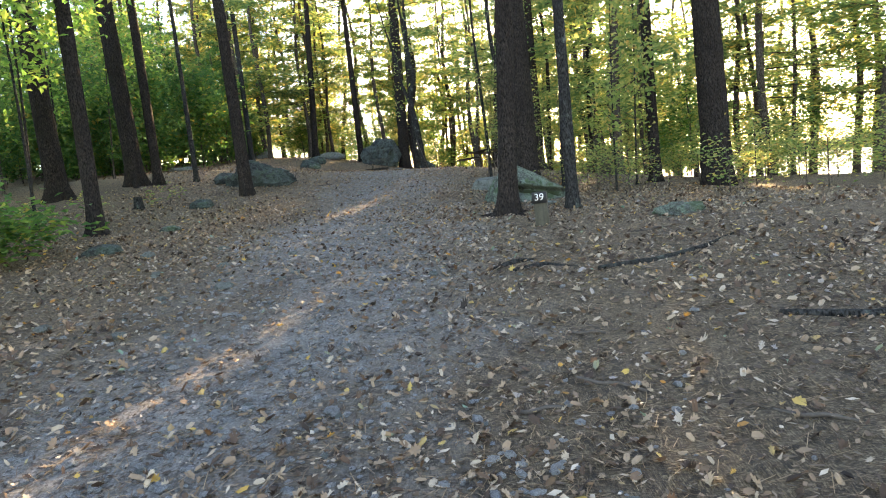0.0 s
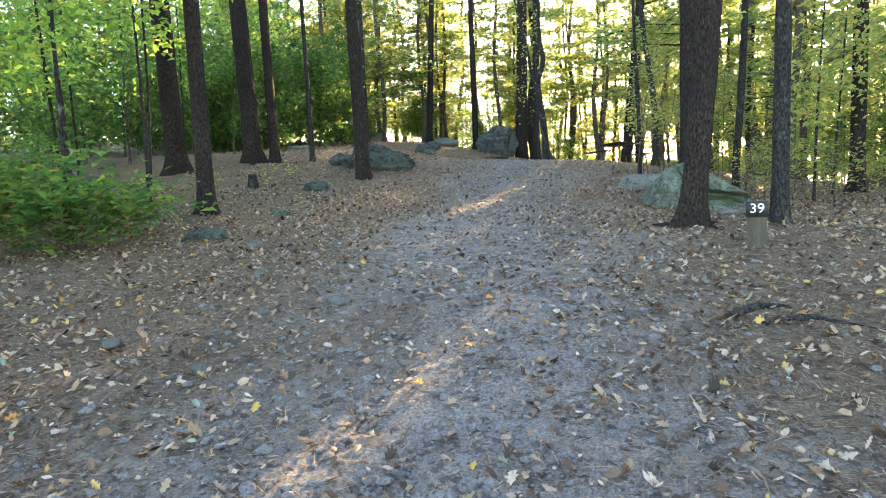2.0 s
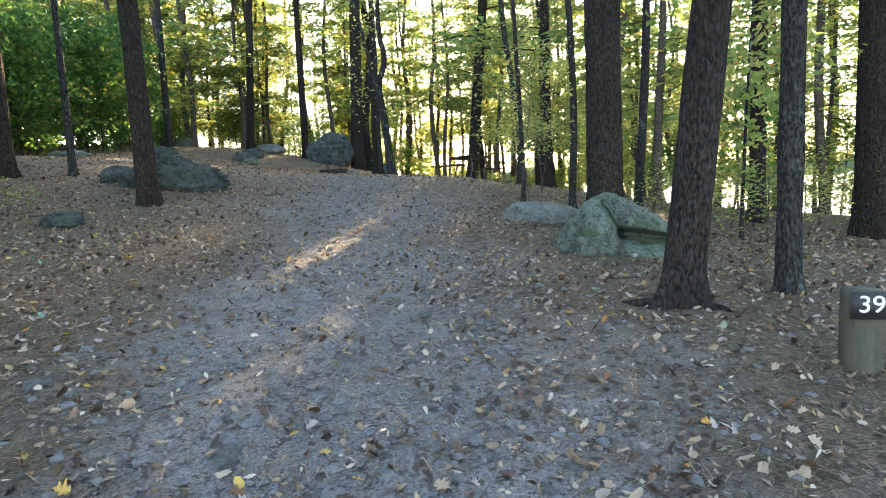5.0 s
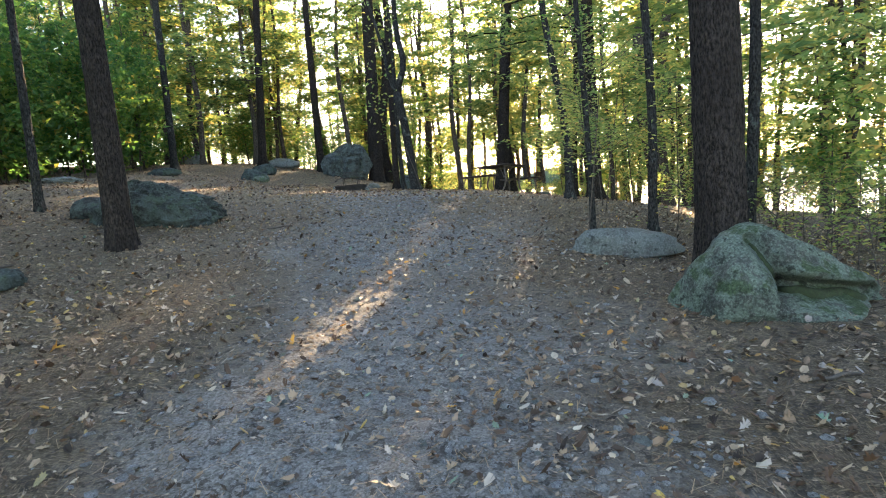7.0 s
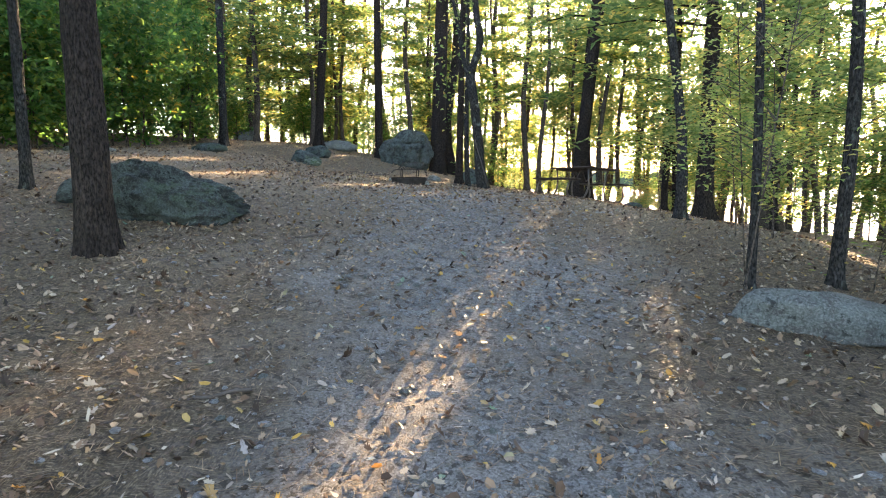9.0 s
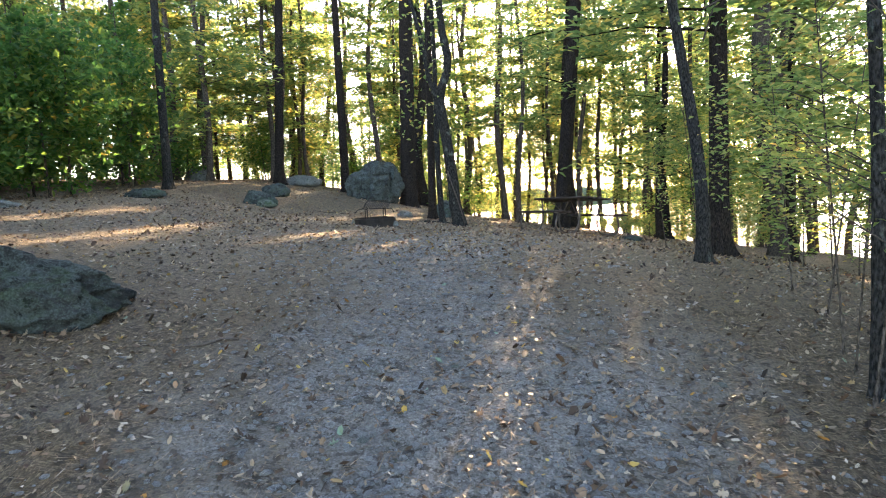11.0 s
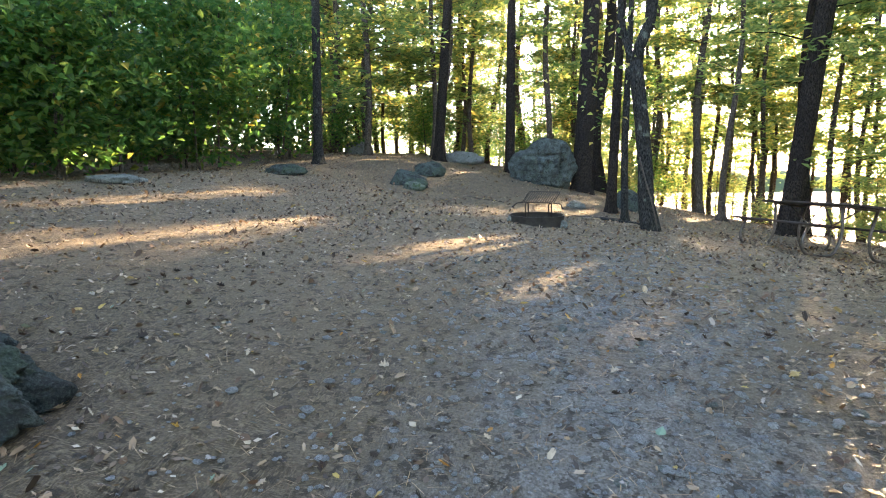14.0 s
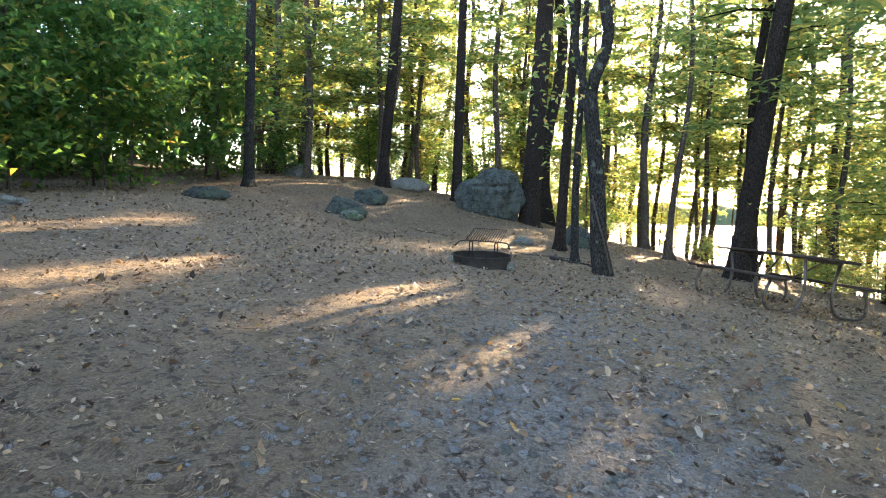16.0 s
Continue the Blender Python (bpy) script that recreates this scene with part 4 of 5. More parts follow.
rock("boulder", -5.75, 26.4, (1.05, 0.7, 0.4), "dark mossy rock in the needle litter", STONE_DARK, 14, 0, 5, 10, 0.14, ((-1, 0.75), (-0.6, 1.1), (0.2, 0.95), (0.7, 0.8), (1, 0.4)))
rock("boulder", -5.5, 25.95, (0.68, 0.4, 0.2), "low mossy rock against a larger dark one", STONE, 15, 10, 4, 9, 0.14)
rock("boulder", -5.9, 28.75, (0.9, 0.65, 0.42), "dark mossy rock in the needle litter", STONE_DARK, 16, 30, 4, 9, 0.14)
rock("boulder", -7.9, 24.45, (1.0, 0.55, 0.24), "low mossy slab on the rise", STONE_DARK, 17, 5, 4, 9, 0.14)
rock("boulder", -9.75, 33.1, (1.2, 0.8, 0.5), "pale rock on the rise", STONE_PALE, 18, 0, 4, 9, 0.14)
rock("boulder", -6.3, 34.7, (1.8, 1.0, 0.5), "low pale slab on the rise", STONE_PALE, 19, 0, 4, 9, 0.14)
rock("boulder", -9.1, 21.0, (1.2, 0.7, 0.15), "flat grey slab half buried in leaves", STONE_PALE, 20, 0, 4, 9, 0.14)
rock("boulder", -1.88, 27.6, (0.5, 0.35, 0.2), "pale green rock near the great boulder", STONE_PALE, 22, 0, 4, 9, 0.14)
rock("boulder", -0.6, 29.6, (1.1, 0.9, 0.6), "dark rock in the shade of the trees", STONE_DARK, 24, 0, 4)
rock("boulder", -4.95, 11.95, (0.56, 0.42, 0.2), "small mossy rock in the leaf litter", STONE_DARK, 25, 0, 4, 9, 0.14)
rock("boulder", -4.5, 9.45, (0.36, 0.28, 0.1), "small grey rock in the leaf litter", STONE, 26, 0, 4, 9, 0.14)
rock("boulder", -4.6, 7.65, (0.55, 0.4, 0.14), "small mossy rock in the leaf litter", STONE_DARK, 27, 0, 4, 9, 0.14)
rock("boulder", 2.85, 7.0, (1.05, 0.5, 0.13), "low mossy slab among leaves", STONE, 28, 35, 4, 9, 0.14)
rock("boulder", 1.65, 9.35, (0.42, 0.22, 0.07), "small pale rock beside the boulder", STONE_PALE, 29, 0, 4, 9, 0.14)
rock("boulder", -9.3, 11.3, (1.0, 0.7, 0.3), "dark rock under the trees", STONE_DARK, 30, 0, 4)
rock("boulder", 2.75, 21.7, (0.55, 0.35, 0.12), "grey rock by the picnic table", STONE_DARK, 31, 0, 4)

# ---- the numbered post ----
def site_post(x, y):
    z = gz(x, y) - 0.15
    ob = thing("site_post", (x, y, z), "short weathered square post with a black number plate", "post", turn=-20)
    bm = box_bm((0.15, 0.15, 0.55), (0, 0, 0.275), 0.008)
    bmesh.ops.subdivide_edges(bm, edges=[e for e in bm.edges if abs(e.verts[0].co.z - e.verts[1].co.z) > 0.3], cuts=10)
    for v in bm.verts:
        v.co.x += 0.004 * noise.noise(v.co * 9)
        v.co.y += 0.004 * noise.noise(v.co * 9 + Vector((5, 5, 5)))
    part("post", bm, POST_WOOD, ob)
    plate = part("sign_plate", box_bm((0.176, 0.016, 0.135), (0, -0.085, 0.482), 0.004), BLACK, ob, "black plate")
    text = bpy.data.curves.new("number", "FONT")
    text.body, text.size, text.align_x, text.align_y, text.extrude = "39", 0.118, "CENTER", "CENTER", 0.002
    shown = new("number_text", text)
    bpy.context.view_layer.update()
    mesh = bpy.data.meshes.new_from_object(shown.evaluated_get(bpy.context.evaluated_depsgraph_get()))
    bpy.data.objects.remove(shown)
    mesh.materials.clear()
    link("number", mesh, WHITE, plate, "white number 39", pose(0, -0.0955, 0.486, 90, 0, 0))
    return ob


site_post(1.19, 6.95)

# ---- the fire ring ----
def fire_ring(x, y):
    ob = thing("fire_ring", (x, y, gz(x, y)), "sooty steel fire ring with a raised cooking grate", "fire ring", turn=-12)
    ob.rotation_euler, ob.scale = (radians(3), radians(1), radians(-12)), (1.2, 1.2, 1.0)
    bm = bmesh.new()
    n = 48
    prof = ((0.385, -0.08), (0.385, 0.14), (0.393, 0.15), (0.393, 0.157), (0.37, 0.157), (0.37, 0.15), (0.375, 0.14), (0.375, -0.08))
    loops = [[bm.verts.new((rr * math.cos(a), rr * math.sin(a), z + 0.003 * math.sin(5 * a))) for a in np.linspace(0, 2 * math.pi, n, endpoint=False)] for rr, z in prof]
    for a, b in zip(loops, loops[1:]):
        for k in range(n):
            bm.faces.new((a[k], a[(k + 1) % n], b[(k + 1) % n], b[k]))
    part("ring_wall", bm, RUST, ob)
    bm = bmesh.new()
    bmesh.ops.create_circle(bm, cap_ends=True, segments=32, radius=0.374)
    bmesh.ops.subdivide_edges(bm, edges=bm.edges[:], cuts=3, use_grid_fill=True)
    for v in bm.verts:
        v.co.z = 0.03 + 0.02 * noise.noise(v.co * 9)
    part("ash_bed", bm, ASH, ob, "grey ash")
    for sx in (-0.17, 0.17):
        part("upright", tube_bm(rounded(((sx - 0.012, 0.05, 0.1), (sx - 0.012, 0.05, 0.34), (sx + 0.03, 0.05, 0.34), (sx + 0.03, 0.05, 0.12)), 0.02, 4), 0.008, 8), RUST_DARK, ob)
    part("pivot_bar", tube_bm(rounded(((-0.32, -0.06, 0.3), (-0.3, 0.0, 0.345), (-0.2, 0.05, 0.355), (0.2, 0.05, 0.355), (0.34, 0.03, 0.345), (0.37, -0.05, 0.3)), 0.03, 4), 0.008, 8), RUST_DARK, ob)
    for sx, sy in ((-0.32, -0.06), (0.37, -0.05)):
        part("handle", tube_bm(((sx, sy, 0.3), (sx + (0.02 if sx > 0 else -0.02), sy - 0.02, 0.28)), 0.014, 10), RUST_DARK, ob, "coiled handle")
    tilt = Matrix.Translation((0, 0.05, 0.362)) @ Matrix.Rotation(radians(25), 4, "X")
    frame_ = part("grate_frame", tube_bm(rounded(((-0.23, -0.02, 0), (-0.23, 0.36, 0), (0.23, 0.36, 0), (0.23, -0.02, 0), (-0.23, -0.02, 0)), 0.02, 3), 0.007, 8), RUST_DARK, ob)
    frame_.matrix_basis = tilt
    bars = None
    for i, sx in enumerate(np.linspace(-0.205, 0.205, 13)):
        if bars is None:
            bars = part("grate_bar", tube_bm(((0, -0.02, 0.004), (0, 0.36, 0.004)), 0.006, 6), RUST_DARK, frame_)
            one = bars
        else:
            one = link("grate_bar", bars.data, None, frame_)
        one.matrix_basis = Matrix.Translation((sx, 0, 0))
    return ob


fire_ring(-2.4, 23.0)
rock("stone", -2.82, 22.85, (0.16, 0.2, 0.13), "soot-grey stone against the fire ring", STONE_PALE, 40, 0, 3, group="fire ring stones")
rock("stone", -1.95, 22.85, (0.2, 0.16, 0.14), "soot-grey stone against the fire ring", STONE_PALE, 41, 0, 3, group="fire ring stones")
rock("stone", -2.02, 23.0, (0.15, 0.16, 0.18), "soot-grey stone against the fire ring", STONE_DARK, 42, 0, 3, group="fire ring stones")

# ---- the picnic table ----
def picnic_table(x, y, turn):
    """Long axis along its own x; two bent tube frames, plank top and two benches."""
    ob = thing("picnic_table", (x, y, gz(x, y) - 0.03), "dark wooden picnic table on bent steel tube frames", "picnic table")
    ob.rotation_euler = (radians(6.0), radians(-0.5), radians(turn))
    length = 1.85
    for i in range(5):
        yy = -0.29 + i * 0.145
        part("tabletop_plank", box_bm((length, 0.138, 0.038), (0, yy, 0.755 + 0.002 * (i % 2)), 0.006), TABLE_WOOD, ob)
    for side in (-1, 1):
        bench = part("bench", box_bm((length, 0.125, 0.036), (0.01, side * 0.63, 0.445), 0.006), TABLE_WOOD, ob, "two-plank bench")
        part("bench_plank", box_bm((length, 0.125, 0.036), (0, side * 0.765, 0.443), 0.006), TABLE_WOOD, bench)
    for sx in (-0.7, 0.7):
        for side in (-1, 1):
            line = rounded(((sx, side * 0.72, 0.424), (sx, side * 0.8, 0.2), (sx, side * 0.74, 0.02), (sx, side * 0.3, 0.02), (sx, side * 0.2, 0.3), (sx, side * 0.27, 0.733)), 0.13, 7)
            part("leg_loop", tube_bm(line, 0.021, 12), STEEL, ob, "bent steel tube leg")
        part("top_bearer", tube_bm(((sx, -0.3, 0.722), (sx, 0.3, 0.722)), 0.016, 10), STEEL, ob)
        part("brace", tube_bm(((sx, 0, 0.71), (sx * 0.35, 0, 0.45), (sx * 0.05, 0, 0.73)), 0.013, 8), STEEL, ob)
        for side in (-1, 1):
            part("bench_bearer", tube_bm(((sx, side * 0.55, 0.418), (sx, side * 0.82, 0.418)), 0.014, 8), STEEL, ob)
    return ob


picnic_table(1.8, 22.9, 110)

# ---- stump, roots, fallen sticks ----
link_stump = tagged(link("stump", trunk_mesh("stump", 0.24, 0.17, (0.02, 0), 20, 10, 0.3, 77, 0.08, sink=0.1, top=0.9), BARK_GREY), "small broken stump among leaves", "stump")
link_stump.matrix_basis = pose(-6.2, 11.85, gz(-6.2, 11.85))


def root(points, thick, label="", under=None):
    line = []
    pts = [Vector(p) for p in points]
    for a, b in zip(pts, pts[1:]):
        for s in np.linspace(0, 1, 7)[:-1]:
            p = a.lerp(b, s)
            line.append((p.x + 0.03 * noise.noise(p.to_3d() * 3), p.y + 0.03 * noise.noise(p.to_3d() * 3 + Vector((9, 0, 0))), gz(p.x, p.y) + thick * 0.25 + thick * 0.5 * noise.noise(p.to_3d() * 2)))
    n = len(line)
    rad = [thick * (0.35 + 0.65 * math.sin(math.pi * min(1, 0.12 + 0.8 * i / n))) * (1 - 0.85 * (i / n) ** 3) * (1 + 0.2 * noise.noise(Vector((i * 0.7, 0, 0)))) for i in range(n)]
    bm = tube_bm(line, rad, 10)
    if under is not None:
        bmesh.ops.translate(bm, vec=-under.matrix_basis.translation, verts=bm.verts[:])
        return part("root", bm, BARK, under)
    ob = part("root", bm, BARK_GREY, None)
    return tagged(ob, label, "tree root", "surface roots")


root(((0.95, 8.14, 0), (0.78, 8.16, 0), (0.64, 8.24, 0), (0.52, 8.28, 0)), 0.04, under=ROOTED)
root(((0.98, 8.12, 0), (1.08, 8.0, 0), (1.14, 7.9, 0)), 0.028, under=ROOTED)
root(((0.95, 8.25, 0), (1.15, 8.3, 0), (1.25, 8.38, 0)), 0.028, under=ROOTED)
root(((1.25, 4.75, 0), (1.7, 4.85, 0), (2.3, 5.15, 0), (3.1, 5.75, 0)), 0.03, "dark tree root lying along the leafy ground")
root(((0.4, 5.1, 0), (0.62, 5.25, 0), (0.85, 5.25, 0)), 0.028, "short dark root breaking the ground")
root(((0.55, 4.95, 0), (0.85, 5.05, 0), (1.2, 4.8, 0)), 0.028, "dark tree root lying along the leafy ground")
root(((2.0, 3.4, 0), (2.4, 3.2, 0), (2.9, 3.1, 0)), 0.03, "dark tree root lying along the leafy ground")
root(((-1.3, 25.3, 0), (-0.9, 25.0, 0), (-0.2, 24.6, 0)), 0.04, "dark tree root below the boulder")
R = random.Random(9)
for i, (x, y, ln, a) in enumerate(((0.75, 2.75, 0.34, -0.5), (0.35, 2.55, 0.26, 0.1), (1.5, 2.3, 0.3, -0.4), (0.8, 3.4, 0.22, -0.2), (-1.5, 25.6, 1.0, 0.2), (-1.0, 25.9, 0.7, -0.3), (-3.9, 26.5, 0.9, -0.2), (-2.6, 11.3, 0.3, 0.6), (-2.8, 14.2, 0.35, 0.5), (1.6, 14.6, 0.6, 0.9), (0.9, 9.1, 0.3, 0.2), (2.2, 6.1, 0.5, 0.3), (-5.3, 12.4, 0.5, 1.0))):
    line = []
    for s in np.linspace(-0.5, 0.5, 7):
        px, py = x + ln * s * math.cos(a), y + ln * s * math.sin(a) + 0.05 * ln * math.sin(9 * s)
        line.append((px, py, gz(px, py) + 0.012))
    tagged(part("stick", tube_bm(line, [0.005 + 0.006 * math.sin(0.4 + 2.2 * k / 6) for k in range(7)], 7), TWIG, None), "dry dark stick on the ground", "stick", "fallen sticks")

# ---- loose cover of the ground: gravel, needles, fallen leaves ----
def on_track(n, seed, y0, y1, half, skew=1.0):
    r = np.random.default_rng(seed)
    y = y0 + (y1 - y0) * r.uniform(0, 1, n) ** skew
    return r, -1.3 + r.normal(0, half, n), y


def pebbles(name, n, seed, y0, y1, half, small, large, label):
    r, x, y = on_track(n, seed, y0, y1, half, 1.3)
    g = (1 + 5 ** 0.5) / 2
    ico = np.array([(-1, g, 0), (1, g, 0), (-1, -g, 0), (1, -g, 0), (0, -1, g), (0, 1, g), (0, -1, -g), (0, 1, -g), (g, 0, -1), (g, 0, 1), (-g, 0, -1), (-g, 0, 1)]) / math.hypot(1, g)
    hull = bmesh.new()
    for v in ico:
        hull.verts.new(v)
    bmesh.ops.convex_hull(hull, input=hull.verts[:])
    hull.verts.index_update()
    ico = np.array([v.co[:] for v in hull.verts])
    tri = np.array([[v.index for v in f.verts] for f in hull.faces if len(f.verts) == 3])
    hull.free()
    size = small * (large / small) ** (r.uniform(0, 1, n) ** 2.6)
    v = ico[None] * (1 + r.uniform(-0.22, 0.22, (n, 12, 1))) * np.stack([size * r.uniform(0.8, 1.5, n), size * r.uniform(0.7, 1.1, n), size * r.uniform(0.35, 0.7, n)], -1)[:, None]
    a = r.uniform(0, 6.3, n)
    ca, sa = np.cos(a)[:, None], np.sin(a)[:, None]
    v = np.stack([v[..., 0] * ca - v[..., 1] * sa, v[..., 0] * sa + v[..., 1] * ca, v[..., 2]], -1) + np.stack([x, y, ground_z(x, y) + size * 0.12], -1)[:, None]
    return tagged(link(name, mesh_from(name, v.reshape(-1, 3), (tri[None] + 12 * np.arange(n)[:, None, None]).reshape(-1, 3), False), PEBBLE), label, "gravel", kind="stuff")


pebbles("gravel", 8000, 50, 1.2, 19, 0.85, 0.008, 0.03, "grey gravel strewn up the track")
pebbles("gravel", 2200, 51, 1.2, 9, 1.15, 0.009, 0.038, "grey gravel strewn up the track")

pebbles("gravel", 4200, 52, 12.5, 21, 1.0, 0.008, 0.032, "grey gravel strewn over the clearing")

# needles
r, x, y = on_track(26000, 60, 1.2, 21, 2.4, 1.4)
z = ground_z(x, y) + 0.004 + r.uniform(0, 0.008, len(x))
a, ln = r.uniform(0, 6.3, len(x)), r.uniform(0.03, 0.06, len(x))
dx, dy = np.cos(a) * ln, np.sin(a) * ln
c = np.stack([x, y, z], -1)
d, s = np.stack([dx, dy, r.normal(0, 0.006, len(x))], -1), np.stack([-np.sin(a), np.cos(a), 0 * a], -1) * 0.0014
v = np.stack([c - d - s, c - d + s, c + d + s, c + d - s], 1).reshape(-1, 3)
k = np.arange(len(x))[:, None] * 4
NEEDLE_DRY = leaf_material("dry_needle", ((0.0, (0.11, 0.06, 0.03)), (0.5, (0.27, 0.165, 0.085)), (1.0, (0.45, 0.32, 0.19))), 0.1)
tagged(link("pine_needles", mesh_from("pine_needles", v, k + (0, 1, 2, 3)), NEEDLE_DRY), "brown fallen pine needles", "needle litter", kind="stuff")


def leaf_outline(shape):
    """Outline of a fallen leaf, one unit long, from the stem round to the stem."""
    if shape == 0:
        half = ((0.0, 0.02), (0.15, 0.24), (0.4, 0.37), (0.7, 0.27), (1.0, 0.0))
    elif shape == 1:
        half = ((0.0, 0.02), (0.12, 0.3), (0.3, 0.2), (0.4, 0.5), (0.55, 0.22), (0.72, 0.3), (0.78, 0.12), (1.0, 0.0))
    else:
        half = ((0.0, 0.02), (0.18, 0.17), (0.28, 0.1), (0.42, 0.27), (0.54, 0.13), (0.7, 0.25), (0.82, 0.1), (1.0, 0.0))
    return [(u - 0.5, w) for u, w in half]


def leaf_shape(shape, curl, seed):
    """Vertices and triangles of a curled leaf with a raised midrib."""
    r = np.random.default_rng(seed)
    half = leaf_outline(shape)
    v, f = [], []
    for side in (1, -1):
        b = len(v)
        for u, w in half:
            rib = curl * 0.5 * u * u
            v.append((u, 0, rib))
            v.append((u, side * w, rib + w * curl * r.uniform(0.5, 1.3)))
        for i in range(len(half) - 1):
            q = b + 2 * i
            f += [(q, q + 1, q + 3), (q, q + 3, q + 2)] if side < 0 else [(q, q + 3, q + 1), (q, q + 2, q + 3)]
    return np.array(v), np.array(f)


def drop_points(n, seed):
    """Where leaves lie: thick at the sides and at the foot of rocks, thinner on the trodden middle."""
    r = np.random.default_rng(seed)
    x, y = r.uniform(-8.6, 6.4, n * 4), -0.8 + 26 * r.uniform(0, 1, n * 4) ** 1.3
    want = 0.45 + 0.3 * np.clip(np.abs(x + 1.3) / 3, 0, 1) + 0.25 * np.sin(1.3 * x + 0.9 * y) * np.sin(0.8 * y - 0.6 * x)
    want *= np.where(y > 15, 0.55, 1.0)
    edge = 1.5 * np.sin(0.9 * x + 1.7 * y) * np.sin(1.1 * y - 0.5 * x)
    want *= np.clip((y + 1.3 + edge) / 2.5, 0, 1) * np.clip((7.6 + edge - np.abs(x + 1.1)) / 2.5, 0, 1)
    keep = r.uniform(0, 1, n * 4) < want
    return r, x[keep][:n], y[keep][:n]


def leaf_fan(shape, curl, seed):
    """The same leaf with fewer faces, for the litter."""
    r = np.random.default_rng(seed)
    half = leaf_outline(shape)
    if shape == 0:
        half = [half[0], half[1], half[3], half[4]]
    v, f = [(0.0, 0.0, 0.0)], []
    for side in (1, -1):
        b = len(v)
        v += [(u, side * w, curl * (0.5 * u * u + w * r.uniform(0.5, 1.3))) for u, w in half]
        f += [(0, b + i, b + i + 1) if side < 0 else (0, b + i + 1, b + i) for i in range(len(half) - 1)]
    return np.array(v), np.array(f)


allv, allf, base = [], [], 0
for shape in range(3):
    for kind_ in range(3):
        r, x, y = drop_points((6000, 4000, 4000)[shape], 700 + shape * 3 + kind_)
        n = len(x)
        v, f = leaf_fan(shape, (0.25, 0.8, -0.55)[kind_], 5 + shape)
        size = 0.022 + 0.046 * r.uniform(0, 1, n) ** 1.6 * np.where(y > 12, 0.8, 1.0)
        a, tx, ty = r.uniform(0, 6.3, n), r.normal(0, 0.48, n), r.normal(0, 0.48, n)
        p = v[None] * size[:, None, None]
        q = np.stack([p[..., 0] * np.cos(a)[:, None] - p[..., 1] * np.sin(a)[:, None], p[..., 0] * np.sin(a)[:, None] + p[..., 1] * np.cos(a)[:, None], p[..., 2]], -1)
        q[..., 2] += q[..., 0] * tx[:, None] + q[..., 1] * ty[:, None]
        q += np.stack([x, y, ground_z(x, y) + 0.008 + size * 0.12], -1)[:, None]
        allv.append(q.reshape(-1, 3))
        allf.append((f[None] + base + len(v) * np.arange(n)[:, None, None]).reshape(-1, 3))
        base += n * len(v)
tagged(link("leaf_litter", mesh_from("leaf_litter", np.concatenate(allv), np.concatenate(allf)), DEAD_LEAF), "brown and yellow fallen leaves strewn about", "fallen leaves", kind="stuff")

# curled leaves, gathered in drifts; their backlit shadow side is put into the colour
SHADED_LEAF = leaf_material("shaded_curled_leaf", ((0.0, (0.02, 0.013, 0.009)), (0.5, (0.055, 0.034, 0.022)), (0.9, (0.11, 0.062, 0.036)), (1.0, (0.17, 0.08, 0.035))), 0.05, gloss=0.7)
allv, allf, base = [], [], 0
for shape in range(3):
    r, x, y = drop_points(1300, 740 + shape)
    n = len(x)
    v, f = leaf_fan(shape, (1.3, 1.0, -1.1)[shape], 60 + shape)
    size = r.uniform(0.025, 0.062, n)
    a, tx, ty = r.uniform(0, 6.3, n), r.normal(0, 0.6, n), r.normal(0, 0.6, n)
    p = v[None] * size[:, None, None]
    q = np.stack([p[..., 0] * np.cos(a)[:, None] - p[..., 1] * np.sin(a)[:, None], p[..., 0] * np.sin(a)[:, None] + p[..., 1] * np.cos(a)[:, None], p[..., 2]], -1)
    q[..., 2] += q[..., 0] * tx[:, None] + q[..., 1] * ty[:, None]
    q += np.stack([x, y, ground_z(x, y) + 0.006 + size * 0.2], -1)[:, None]
    allv.append(q.reshape(-1, 3))
    allf.append((f[None] + base + len(v) * np.arange(n)[:, None, None]).reshape(-1, 3))
    base += n * len(v)
tagged(link("leaf_litter", mesh_from("leaf_litter", np.concatenate(allv), np.concatenate(allf)), SHADED_LEAF), "curled leaves strewn over the track, coloured dark as their shadow side", "fallen leaves", kind="stuff")

# litter of the clearing and the rise
r = np.random.default_rng(771)
n = 6500
x, y = r.uniform(-13, 5, n), 17 + 18 * r.uniform(0, 1, n) ** 0.8
v, f = leaf_fan(0, 0.5, 9)
size = r.uniform(0.03, 0.075, n)
a, tx, ty = r.uniform(0, 6.3, n), r.normal(0, 0.4, n), r.normal(0, 0.4, n)
p = v[None] * size[:, None, None]
q = np.stack([p[..., 0] * np.cos(a)[:, None] - p[..., 1] * np.sin(a)[:, None], p[..., 0] * np.sin(a)[:, None] + p[..., 1] * np.cos(a)[:, None], p[..., 2]], -1)
q[..., 2] += q[..., 0] * tx[:, None] + q[..., 1] * ty[:, None]
q += np.stack([x, y, ground_z(x, y) + 0.012 + size * 0.15], -1)[:, None]
RUSSET = leaf_material("russet_leaf", ((0.0, (0.035, 0.022, 0.015)), (0.35, (0.13, 0.07, 0.04)), (0.7, (0.27, 0.16, 0.09)), (0.93, (0.42, 0.32, 0.21)), (1.0, (0.4, 0.28, 0.07))), 0.1)
tagged(link("leaf_litter", mesh_from("leaf_litter", q.reshape(-1, 3), (f[None] + len(v) * np.arange(n)[:, None, None]).reshape(-1, 3)), RUSSET), "russet fallen leaves over the clearing and rise", "fallen leaves", kind="stuff")

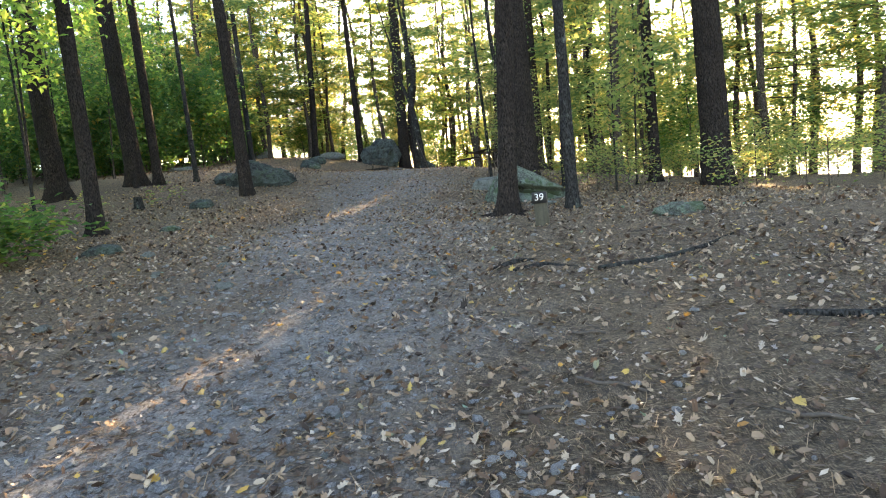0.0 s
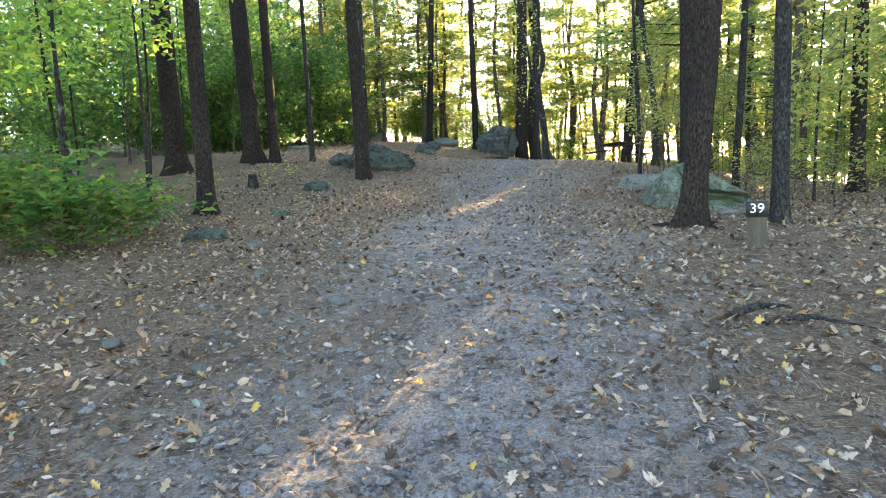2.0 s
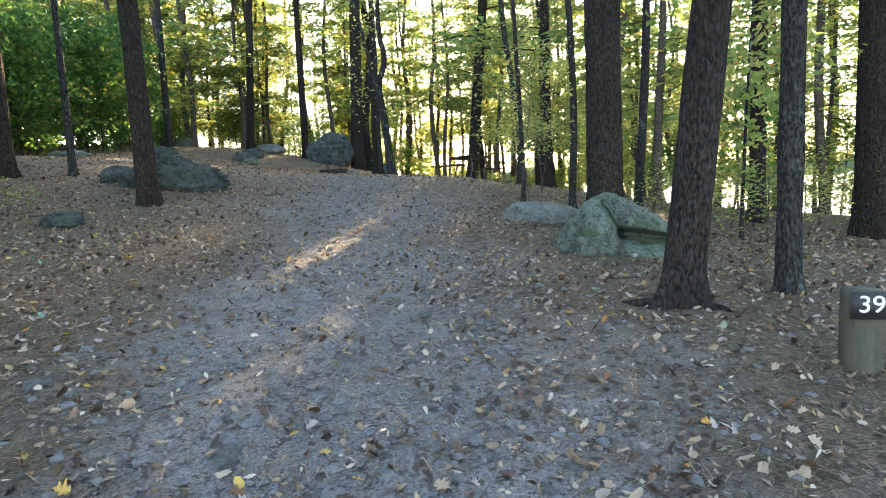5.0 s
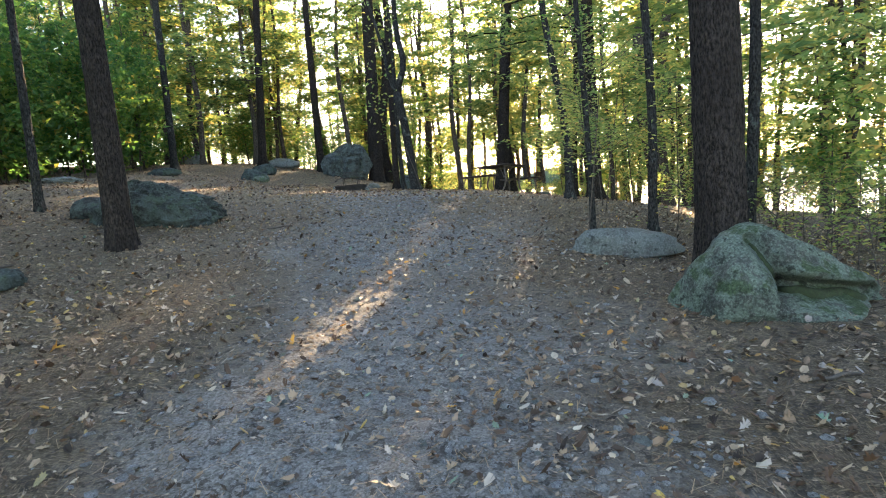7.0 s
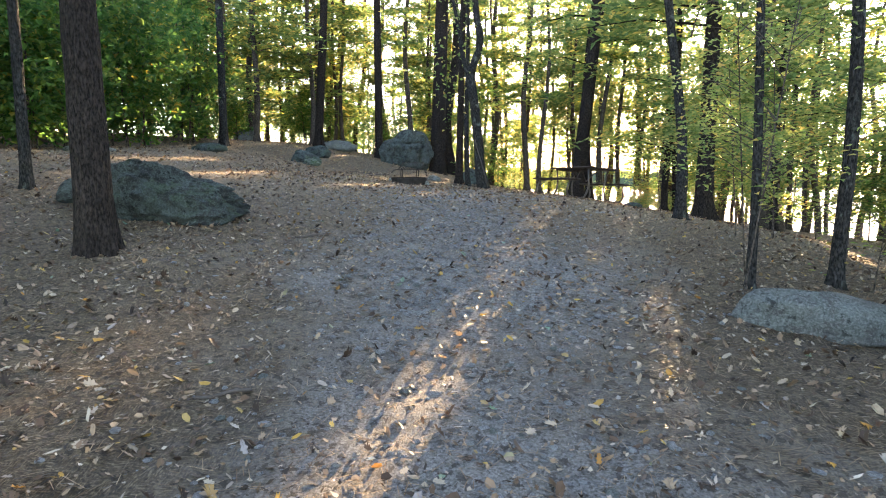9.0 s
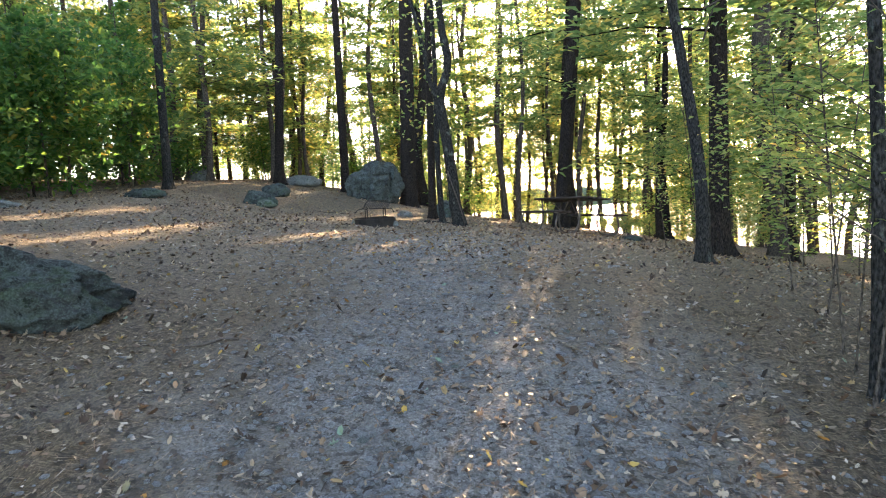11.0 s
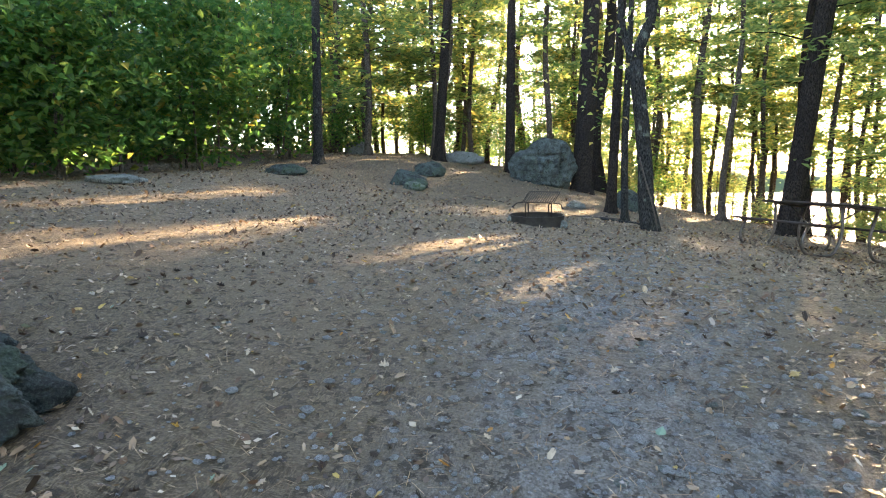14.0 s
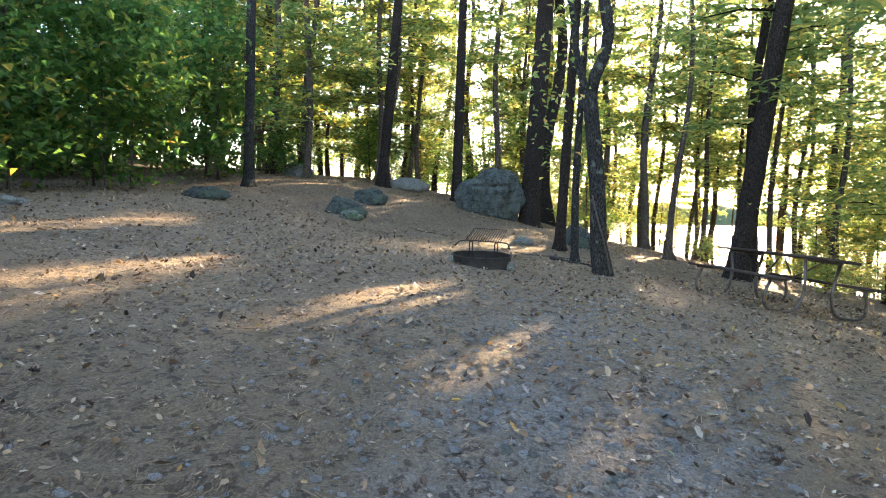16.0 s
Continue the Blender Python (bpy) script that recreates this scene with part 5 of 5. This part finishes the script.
# crumbs of leaves and bark between them
r, x, y = drop_points(80000, 790)
x, y = np.concatenate([x, r.uniform(-12, 5, 14000)]), np.concatenate([y, r.uniform(18, 33, 14000)])
n = len(x)
a, ln, wd = r.uniform(0, 6.3, n), 0.007 + 0.03 * r.uniform(0, 1, n) ** 2, r.uniform(0.004, 0.014, n)
d = np.stack([np.cos(a), np.sin(a), r.normal(0, 0.25, n)], -1) * ln[:, None]
s = np.stack([-np.sin(a), np.cos(a), r.normal(0, 0.35, n)], -1) * wd[:, None]
c = np.stack([x, y, ground_z(x, y) + 0.009], -1)
v = np.stack([c - d, c + s - d * r.uniform(-0.5, 0.5, (n, 1)), c + d, c - s + d * r.uniform(-0.5, 0.5, (n, 1))], 1).reshape(-1, 3)
CRUMB = leaf_material("leaf_crumb", ((0.0, (0.03, 0.02, 0.014)), (0.5, (0.09, 0.055, 0.033)), (0.8, (0.26, 0.18, 0.115)), (1.0, (0.55, 0.46, 0.36))), 0.0)
tagged(link("leaf_crumbs", mesh_from("leaf_crumbs", v, np.arange(n)[:, None] * 4 + (0, 1, 2, 3)), CRUMB), "brown crumbs of leaves and bark", "leaf litter", kind="stuff")

# the single leaves that lie nearest the way
leaf_meshes = []
for shape in range(3):
    for curl in (0.2, 0.55, -0.4):
        v, f = leaf_shape(shape, curl, 20 + shape)
        me = mesh_from("fallen_leaf", v, f)
        me.materials.append(DEAD_ONE)
        leaf_meshes.append(me)
R = random.Random(21)
for i in range(300):
    x, y = R.gauss(-1.1, 1.1), 1.8 + 17 * R.random()
    s = R.uniform(0.035, 0.072)
    one = link("fallen_leaf", R.choice(leaf_meshes), None, ground)
    one.matrix_basis = pose(x, y, gz(x, y) + 0.012 + s * 0.1, R.gauss(0, 13), R.gauss(0, 13), R.uniform(0, 360)) @ Matrix.Diagonal((s, s, s, 1))

# the larger stones bedded in the track
stone_meshes = []
for k in range(5):
    ob = rock("stone", 0, 0, (1, 0.72, 0.3), "", STONE_PALE, 90 + k, 0, 3, 8, 0.2, parent=ground)
    stone_meshes.append(ob.data)
    bpy.data.objects.remove(ob)
def stone(x, y, s, turn):
    one = link("stone", R.choice(stone_meshes), None, ground)
    one.matrix_basis = pose(x, y, gz(x, y) - 0.05 * s, R.gauss(0, 6), R.gauss(0, 6), turn) @ Matrix.Diagonal((s, s, s, 1))


for x, y, s in ((-2.2, 5.45, 0.24), (-1.64, 5.5, 0.17), (-1.55, 5.7, 0.13), (-0.15, 5.15, 0.13), (-3.8, 7.25, 0.26), (-2.7, 5.2, 0.15), (-2.5, 6.3, 0.16), (-3.2, 6.2, 0.2), (-2.9, 7.4, 0.16), (-1.8, 6.6, 0.16), (-3.4, 4.6, 0.2), (-2.6, 4.3, 0.16), (-0.88, 8.3, 0.15), (-0.35, 8.65, 0.11), (-0.75, 8.02, 0.09), (-0.95, 7.9, 0.07), (-0.6, 7.85, 0.08), (-1.65, 16.6, 0.09), (-1.2, 16.5, 0.07), (-1.45, 16.3, 0.06)):
    stone(x, y, s, R.uniform(0, 360))
for i in range(170):
    stone(R.gauss(-1.5, 1.0), 1.6 + 17 * R.random() ** 1.3, R.uniform(0.03, 0.085), R.uniform(0, 360))
